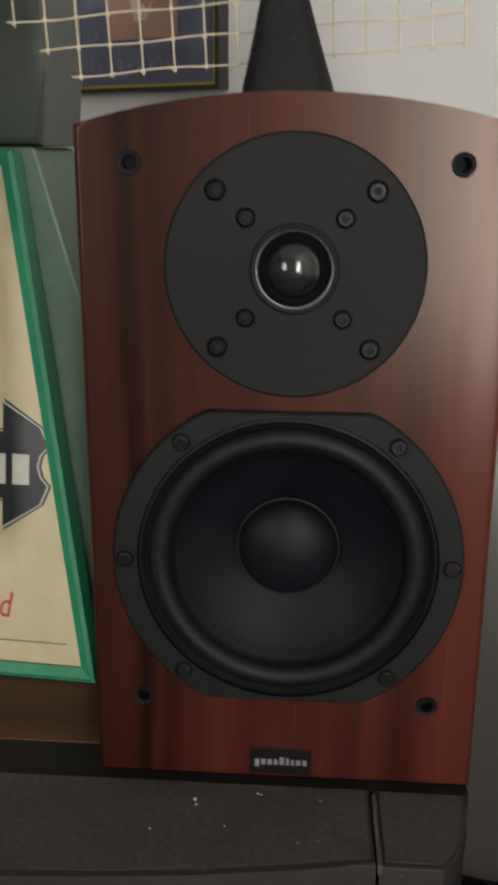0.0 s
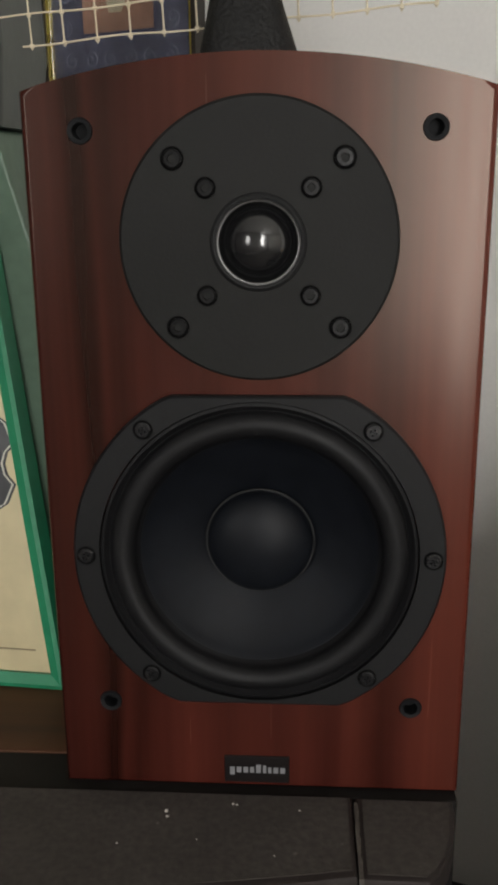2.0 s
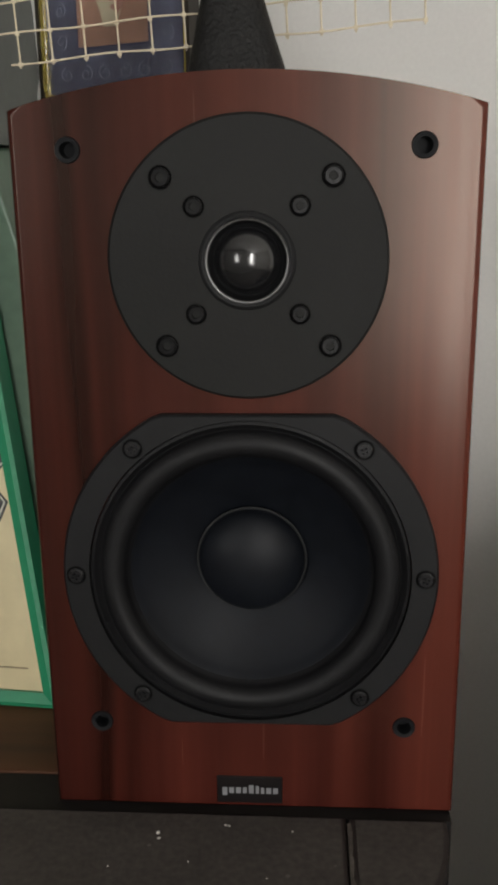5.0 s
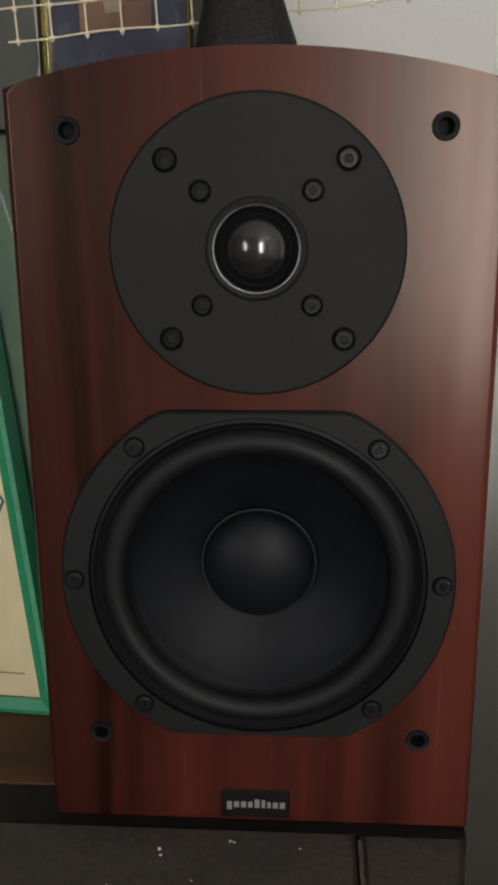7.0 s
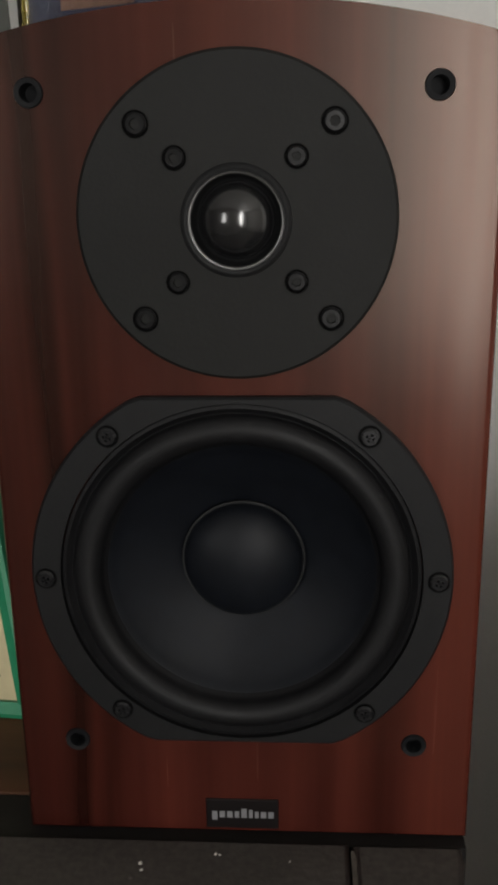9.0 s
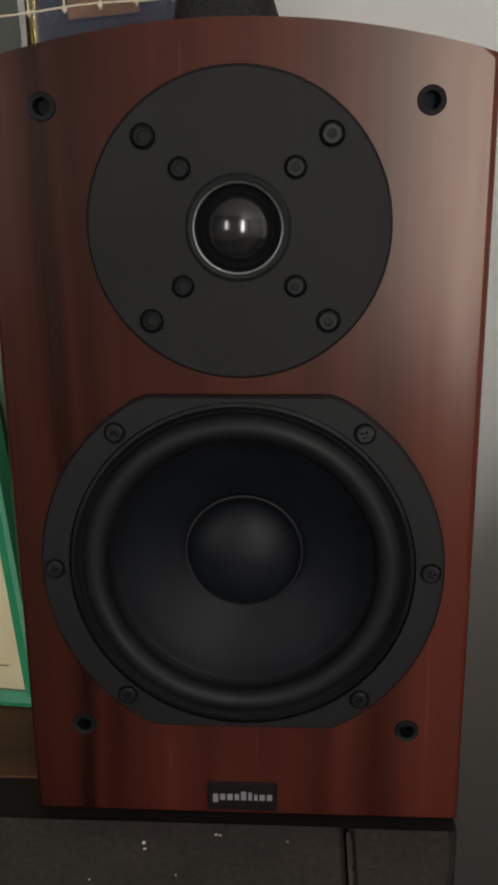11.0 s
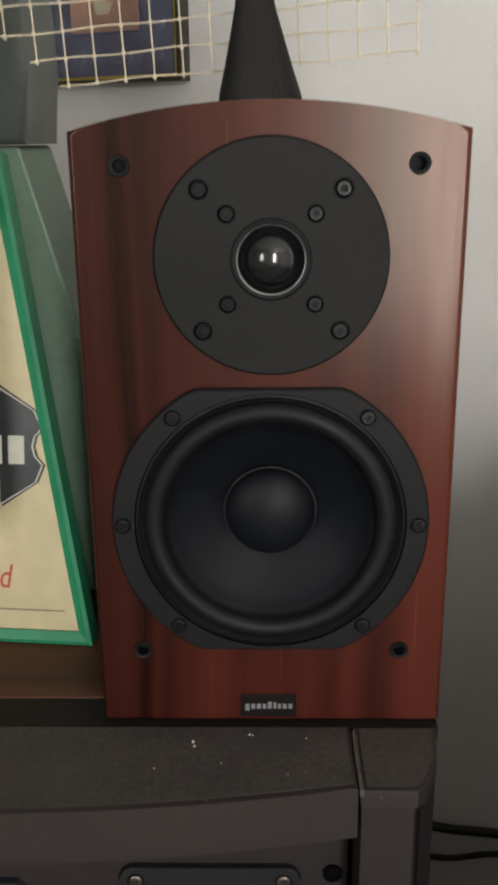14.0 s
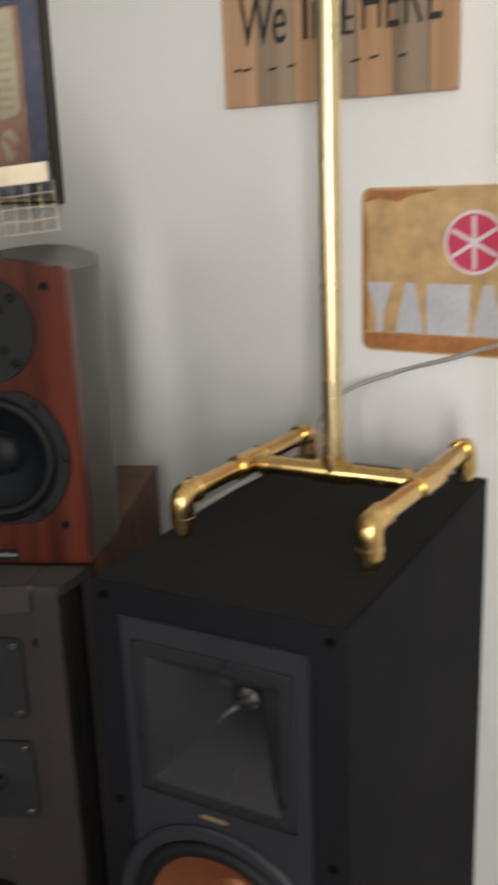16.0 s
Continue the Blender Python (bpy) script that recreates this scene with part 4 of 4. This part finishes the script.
def tin_sign():
    yaw, lean, taper = TIN
    at = pose(-0.132, 0.097, BASE, 0, 0, yaw) @ pose(0, 0, 0, -lean, 0, 0)
    ts = thing("tin_sign", at, "cream tin beer sign with green raised rim, leaning", "sign")
    h, w = 0.358, 0.42
    k = math.tan(radians(taper))
    rim = 0.0095

    def out(d):
        return [(-d - d * 0.1, d), (-d - k * (h - d), h - d), (-w + d + k * (h - d) * 0.3, h - d), (-w + d, d)]

    part("plate", prism(out(rim), 0.000, 0.010), CREAM_TIN, ts, "aged cream printed face")
    o, n_ = out(0.0), out(rim)
    bm = bmesh.new()
    rows = [[bm.verts.new((x, y, z)) for x, z in pts] for pts, y in ((o, 0.014), (o, -0.004), ([(0.7 * a[0] + 0.3 * b[0], 0.7 * a[1] + 0.3 * b[1]) for a, b in zip(o, n_)], -0.0055), (n_, -0.003), (n_, 0.004))]
    for a, b in zip(rows, rows[1:]):
        for i in range(4):
            bm.faces.new((a[i], a[(i + 1) % 4], b[(i + 1) % 4], b[i]))
    part("rim", bm, GREEN_RIM, ts, "green painted raised rim")
    # banner with notched ends, drawn plain
    cz = 0.148

    def banner(s, y):
        e = -0.037 + s * 0.004
        a = 0.0235 + s * 0.003
        f = 0.043 + s * 0.004
        g = e - 0.032 - s * 0.003
        tip = [(e - 0.0075, 0.0), (e - 0.0055, 0.0075), (e, 0.0135), (e - 0.0055, 0.0265), (g, f), (g, a)]
        return prism([(x, cz - z) for x, z in tip] + [(-0.36, cz - a), (-0.36, cz + a)] + [(x, cz + z) for x, z in tip[:0:-1]], y, 0.0006)

    part("banner_edge", banner(0.6, -0.0006), TIN_BLACK, ts)
    part("banner_line", banner(0.2, -0.0010), TIN_PALE, ts)
    part("banner", banner(-0.1, -0.0014), TIN_BLACK, ts, "black banner with pointed ends")
    for i, (x, w_, h_) in enumerate(((-0.062, 0.012, 0.021), (-0.078, 0.011, 0.021), (-0.094, 0.012, 0.031), (-0.110, 0.011, 0.021), (-0.126, 0.011, 0.021))):
        part("bar", box(x, x + w_, -0.0020, -0.0012, cz - 0.013, cz - 0.013 + h_), TIN_PALE, ts)
    words("RTED", 0.042, TIN_RED, ts, pose(-0.086, -0.0006, 0.213), "red_word", align="RIGHT", squeeze=0.55)
    words("TAP", 0.021, INK, ts, pose(-0.080, -0.0006, 0.078), "black_word", align="RIGHT", squeeze=1.25)
    words("in Holland", 0.026, TIN_RED, ts, pose(-0.063, -0.0006, 0.041), "red_line", align="RIGHT", squeeze=0.74, slant=0.22)
    part("small_print", box(-0.080, -0.022, -0.0006, 0.0002, 0.024, 0.0248), SMALL_PRINT, ts)


TIN = (-5.0, 10.5, 10.0)
tin_sign()

# ---- dome-lidded green box and cap behind the tin sign ----


def green_box():
    gb = thing("lidded_box", pose(-0.320, 0.236, BASE), "dull green box with a domed grey-green lid", "box")
    hw, d = 0.146, 0.055
    zl = 1.004 - BASE
    part("body", prism([(-0.235, 0), (0.235, 0), (hw - 0.006, zl - 0.001), (-hw + 0.006, zl - 0.001)], -d + 0.003, d - 0.002, 0.003, 2), BOX_GREEN, gb, "dull green side")
    prof = [(hw, zl), (hw + 0.004, zl + 0.05), (hw + 0.002, zl + 0.098)] + [((hw + 0.001) * math.cos(radians(a)) ** 0.72 if a < 90 else 0, zl + 0.098 + 0.112 * math.sin(radians(a))) for a in range(10, 91, 8)]
    outline = prof + [(-x, z) for x, z in prof[::-1]]
    part("lid", prism(outline, -d, d, 0.006, 3), LID_GREEN, gb, "glossy grey-green domed lid")


green_box()


def cap():
    cp = thing("baseball_cap", pose(-0.286, 0.128, 0.943), "dark green cloth baseball cap hung on the box", "cap")
    bm = bmesh.new()
    bmesh.ops.create_uvsphere(bm, u_segments=48, v_segments=24, radius=1.0)
    for v in bm.verts:
        p = v.co
        ang = math.atan2(p.z, p.x)
        seam = 1 - 0.02 * abs(math.cos(3 * ang)) ** 14
        p.x, p.y, p.z = p.x * (0.094 - 0.012 * p.z) * seam, p.y * 0.048, p.z * (0.185 if p.z > 0 else 0.070) * seam + 0.070
    part("crown", bm, CAP_GREEN, cp, "dark green six-panel crown")
    bm = bmesh.new()
    rows = []
    for i in range(9):
        s = i / 8
        rows.append([bm.verts.new((0.083 * math.sin(radians(a)) * (1 - 0.25 * s * s), -0.052 - 0.020 * math.sin(s * 1.5) + 0.018 * (math.sin(radians(a)) ** 2), 0.045 - 0.060 * s * math.cos(radians(a * 0.9)))) for a in range(-80, 81, 10)])
    for a, b in zip(rows, rows[1:]):
        for k in range(len(a) - 1):
            bm.faces.new((a[k], a[k + 1], b[k + 1], b[k]))
    bmesh.ops.solidify(bm, geom=bm.faces[:], thickness=0.003)
    part("brim", bm, CAP_GREEN, cp, "curved brim")
    words("T", 0.020, CAP_WHITE, cp, pose(0.052, -0.046, 0.066, 0, 0, 20), "white_letter")
    words("20", 0.030, CAP_WHITE, cp, pose(0.047, -0.052, 0.030, 0, 0, 18), "white_number")


cap()

# ---- on the wall ----


def framed_print():
    fp = thing("framed_print", ROOM @ pose(-0.6625, 0, 1.0735) @ Matrix.Diagonal((1.30, 1.1, 1.145, 1)), "framed print with dark edge, gold fillet and patterned blue mat", "picture")
    hw, h = 0.0855, 0.355

    def border(a, b, y0, y1):
        bm = box(-hw + a, -hw + b, y0, y1, a, h - a)
        box(hw - b, hw - a, y0, y1, a, h - a, bm=bm)
        box(-hw + b, hw - b, y0, y1, a, b, bm=bm)
        box(-hw + b, hw - b, y0, y1, h - b, h - a, bm=bm)
        return bm

    part("frame", border(0.0, 0.0045, -0.020, -0.0005), FRAME_DARK, fp, "dark narrow frame")
    part("fillet", border(0.0045, 0.0075, -0.0175, -0.0005), GOLD, fp, "thin gold fillet")
    part("mat", box(-hw + 0.0075, hw - 0.0075, -0.012, -0.001, 0.0075, h - 0.0075), MAT_BLUE, fp, "blue mat with embossed scrolls")
    part("inner_line", box(-0.0425, 0.0405, -0.0124, -0.0121, 0.050, h - 0.050), LINE_BLUE, fp, "dark blue inner border")
    part("print", box(-0.0405, 0.0385, -0.0129, -0.0125, 0.0525, h - 0.0525), TERRACOTTA, fp, "terracotta print")
    panel = [(-0.029, 0.300), (-0.029, 0.150), (-0.024, 0.141), (-0.016, 0.138), (-0.009, 0.133), (-0.002, 0.137), (0.007, 0.138), (0.019, 0.140), (0.027, 0.149), (0.027, 0.300)]
    part("text_panel", prism(panel, -0.0136, -0.0130), PLAQUE, fp, "cream text panel with a scalloped foot")
    for z, w_ in ((0.150, 0.034), (0.164, 0.018), (0.178, 0.036), (0.192, 0.030), (0.207, 0.036), (0.222, 0.034), (0.237, 0.036), (0.252, 0.034), (0.267, 0.028)):
        part("bar", box(-0.0015 - w_ / 2, -0.0015 + w_ / 2, -0.0140, -0.0137, z, z + 0.0045), FADED_TERRACOTTA, fp)
    # pale urn and red flower shapes
    part("urn", prism([(-0.010, 0.070), (0.004, 0.070), (0.010, 0.084), (0.018, 0.100), (0.012, 0.112), (0.000, 0.120), (-0.012, 0.113), (-0.019, 0.100), (-0.013, 0.085)], -0.0137, -0.0130), PLAQUE, fp, "pale printed urn")
    for i, (x, z, r_) in enumerate(((0.006, 0.088, 0.006), (0.012, 0.095, 0.005), (0.000, 0.099, 0.005), (-0.008, 0.104, 0.004))):
        part("petal", prism([(x + r_ * math.cos(radians(q)) * (1 + 0.25 * math.cos(radians(4 * q))), z + r_ * math.sin(radians(q)) * (1 + 0.25 * math.cos(radians(4 * q)))) for q in range(0, 360, 20)], -0.0144 - 0.0001 * i, -0.0136), PETAL, fp)
    pane = part("glass", box(-hw + 0.0076, hw - 0.0076, -0.0166, -0.0152, 0.0076, h - 0.0076), GLASS, fp, "clear glass pane")
    pane.visible_shadow = False
    # embossed scrolls on the lower mat
    for i in range(6):
        x = -0.056 + 0.0224 * i
        spiral = [Vector((x + (0.0020 + 0.0062 * q / 14) * math.cos(0.55 * q) * (1 if i % 2 else -1), -0.0122, 0.0265 + (0.0020 + 0.0062 * q / 14) * math.sin(0.55 * q))) for q in range(15)]
        part("scroll", tube(spiral, 0.0007, 6), SCROLL, fp)
    for side in (-0.061, 0.059):
        for i in range(9):
            z = 0.060 + 0.030 * i
            spiral = [Vector((side + (0.0020 + 0.0055 * q / 14) * math.cos(0.55 * q), -0.0122, z + (0.0020 + 0.0062 * q / 14) * math.sin(0.55 * q) * (1 if i % 2 else -1))) for q in range(15)]
            part("scroll", tube(spiral, 0.0006, 6), SCROLL, fp)


framed_print()


def olive_frame():
    of = thing("olive_frame", ROOM @ pose(-1.19, 0, 1.275) @ Matrix.Diagonal((1.45, 1.1, 1.24, 1)), "olive framed board with brass ornament on wall", "picture")
    part("board", box(-0.087, 0.087, -0.016, -0.0005, 0.0, 0.28, 0.002), OLIVE, of)
    part("ornament", lathe([(0, -0.028), (0.012, -0.026), (0.018, -0.020), (0.019, -0.0155)], 28, cx=0.060, cz=0.045), GOLD, of, "round brass ornament")
    part("drop", box(0.054, 0.064, -0.021, -0.0155, 0.004, 0.026, 0.001), FRAME_DARK, of)


olive_frame()


def plank_sign():
    ps = thing("plank_sign", ROOM @ pose(-0.1764, 0, 1.2140), "wooden plank sign with dark painted script on wall", "sign")
    x = 0.0
    h = 0.22
    rng = random.Random(4)
    for i, w_ in enumerate((0.062, 0.066, 0.039, 0.067, 0.057, 0.055, 0.041)):
        y = -0.014 - rng.random() * 0.0015
        part("plank", box(x + 0.0006, x + w_ - 0.0006, y, -0.001, rng.random() * 0.001, h, 0.0012, 1), PLANK_A if i % 2 == 0 else PLANK_B, ps)
        x += w_
    # painted words; what the pole hides stays plain strokes
    for letter, x_, z_, sq, lean in (("W", 0.062, 0.088, 0.58, 0.1), ("e", 0.104, 0.088, 0.55, 0.1), ("H", 0.258, 0.092, 0.5, 0), ("E", 0.290, 0.090, 0.5, 0), ("R", 0.321, 0.092, 0.5, 0), ("E", 0.353, 0.094, 0.5, 0)):
        words(letter, 0.104, INK, ps, pose(x_, -0.0160, z_), "painted_letter", squeeze=sq, slant=lean)
    for x_, z_, w_, h_ in ((0.150, 0.088, 0.007, 0.074), (0.166, 0.088, 0.005, 0.050), (0.214, 0.088, 0.007, 0.046), (0.224, 0.108, 0.012, 0.005), (0.224, 0.088, 0.012, 0.005)):
        part("stroke", box(x_ - w_ / 2, x_ + w_ / 2, -0.0172, -0.0150, z_, z_ + h_), INK, ps)
    for x_ in (0.028, 0.045, 0.092, 0.125, 0.190, 0.232, 0.262, 0.306):
        w_ = 0.010 + 0.006 * rng.random()
        made = box(-w_ / 2, w_ / 2, -0.0172, -0.0150, -0.0018, 0.0018)
        made.transform(Matrix.Translation((x_, 0, 0.051 + 0.004 * rng.random())) @ Matrix.Rotation(radians(-8), 4, "Y"))
        part("dash", made, INK, ps)


plank_sign()


def orange_sign():
    os_ = thing("tin_wall_sign", ROOM @ pose(0.0597, 0, 0.8380), "weathered orange tin sign with red disc emblem on wall", "sign")
    part("plate", prism(rounded(0, 0.36, 0, 0.247, 0.015), -0.0045, -0.0005, 0.0012, 2, front_only=True), SIGN_ORANGE, os_, "weathered orange and brown face")
    part("lower_band", prism(rounded(0.004, 0.356, 0.003, 0.028, 0.009), -0.0056, -0.0047), SIGN_RUST, os_, "rust-brown lower band")
    part("side_band", prism([(0.003, 0.029), (0.009, 0.029), (0.012, 0.060), (0.007, 0.110), (0.013, 0.150), (0.006, 0.215), (0.003, 0.222)], -0.0054, -0.0047), SIGN_RUST, os_)
    part("top_band", prism([(0.012, 0.243), (0.006, 0.226), (0.030, 0.231), (0.060, 0.226), (0.085, 0.236), (0.120, 0.240), (0.120, 0.243)], -0.0053, -0.0047), SIGN_RUST, os_)
    dx, dz = 0.180, 0.1665
    part("disc_edge", lathe([(0, -0.0056), (0.046, -0.0056), (0.046, -0.0046)], 48, cx=dx, cz=dz), SIGN_WHITE, os_, "white edge of the emblem")
    part("disc", lathe([(0, -0.0066), (0.041, -0.0066), (0.041, -0.0057)], 48, cx=dx, cz=dz), SIGN_RED, os_, "red round emblem")
    for a in (28, 88, 148):
        made = box(-0.038, 0.038, -0.0074, -0.0067, -0.0029, 0.0029)
        made.transform(Matrix.Translation((dx, 0, dz)) @ Matrix.Rotation(radians(a), 4, "Y"))
        for v in made.verts:
            v.co.y -= a * 0.000004
        part("emblem_bar", made, SIGN_WHITE, os_)
    # plain shapes in place of the maker's lettering: narrow-footed, wide-footed and square
    x, lo, hi = 0.0095, 0.030, 0.106
    for w_, shape in ((0.043, "v"), (0.046, "a"), (0.066, "m"), (0.046, "a"), (0.048, "m"), (0.046, "a")):
        if shape == "v":
            out = [(x + w_ * 0.36, lo), (x + w_ * 0.64, lo), (x + w_ * 0.64, lo + 0.030), (x + w_, hi), (x, hi), (x + w_ * 0.36, lo + 0.030)]
        elif shape == "a":
            out = [(x, lo), (x + w_, lo), (x + w_ * 0.66, hi), (x + w_ * 0.34, hi)]
        else:
            out = [(x, lo), (x + w_, lo), (x + w_, hi), (x, hi)]
        part("bar", prism(out, -0.0060, -0.0047), SIGN_GREY, os_)
        x += w_ + 0.005


orange_sign()

# ---- cables ----


def on_wall(u, z, off):
    return ROOM @ Vector((u, -off, z))


# pale strip over the horn speaker's top, carried on into the wall cable
run = [(0.236, 0.050, 0.7030), (0.248, 0.076, 0.7030), (0.276, 0.137, 0.7030), (0.306, 0.195, 0.7030), (0.332, 0.250, 0.7030), (0.350, 0.285, 0.7075), (0.374, 0.330, 0.726), (0.417, 0.382, 0.774)]
run += [on_wall(u, z, 0.0046) for u, z in ((0.1175, 0.8046), (0.209, 0.8334), (0.279, 0.8574), (0.42, 0.895))]
ob = part("white_cable", tube(curve_points(run, 10), 0.0036, 12), CABLE_WHITE)
tagged(ob, "off-white cable along the wall behind stand, begun as a pale strip on the speaker", "cable")
ob = part("black_cable", tube(curve_points([on_wall(u, z, 0.012) for u, z in ((-0.36, 0.108), (-0.300, 0.116), (-0.248, 0.1147), (-0.177, 0.1216), (-0.097, 0.1406), (0.03, 0.15))], 10), 0.0062, 12), CABLE_BLACK)
tagged(ob, "black power cable behind the speakers", "cable")
ob = part("black_cable", tube(curve_points([on_wall(u, z, 0.012) for u, z in ((-0.36, 0.066), (-0.300, 0.058), (-0.247, 0.0596), (-0.175, 0.0737), (-0.0956, 0.1107), (0.03, 0.128))], 10), 0.0042, 12), CABLE_BLACK)
tagged(ob, "thin black cable behind the speakers", "cable")
ob = part("wall_socket", box(-0.350, -0.2655, -0.020, -0.0005, 0.040, 0.149, 0.003, 2), WINDOW_WHITE, at=ROOM)
tagged(ob, "small white wall socket box near the floor", "socket")

# ---- dust crumbs on the moulding ----
rng = random.Random(11)
for x, y, s in ((-0.0485, -0.024, 0.0012), (-0.0475, -0.028, 0.0010), (-0.0135, -0.0165, 0.0009), (-0.0115, -0.017, 0.0007), (0.022, -0.020, 0.0006), (-0.03, -0.045, 0.0006), (-0.07, -0.05, 0.0006), (0.01, -0.055, 0.0005)):
    bm = bmesh.new()
    bmesh.ops.create_icosphere(bm, subdivisions=1, radius=s)
    for v in bm.verts:
        v.co *= 0.7 + 0.6 * rng.random()
    bm.transform(Matrix.Translation((x, y, BASE + 0.0008)))
    tagged(part("dust_crumb", bm, DUST), "tiny pale crumb of dust on the moulding", "dust", "dust crumbs")
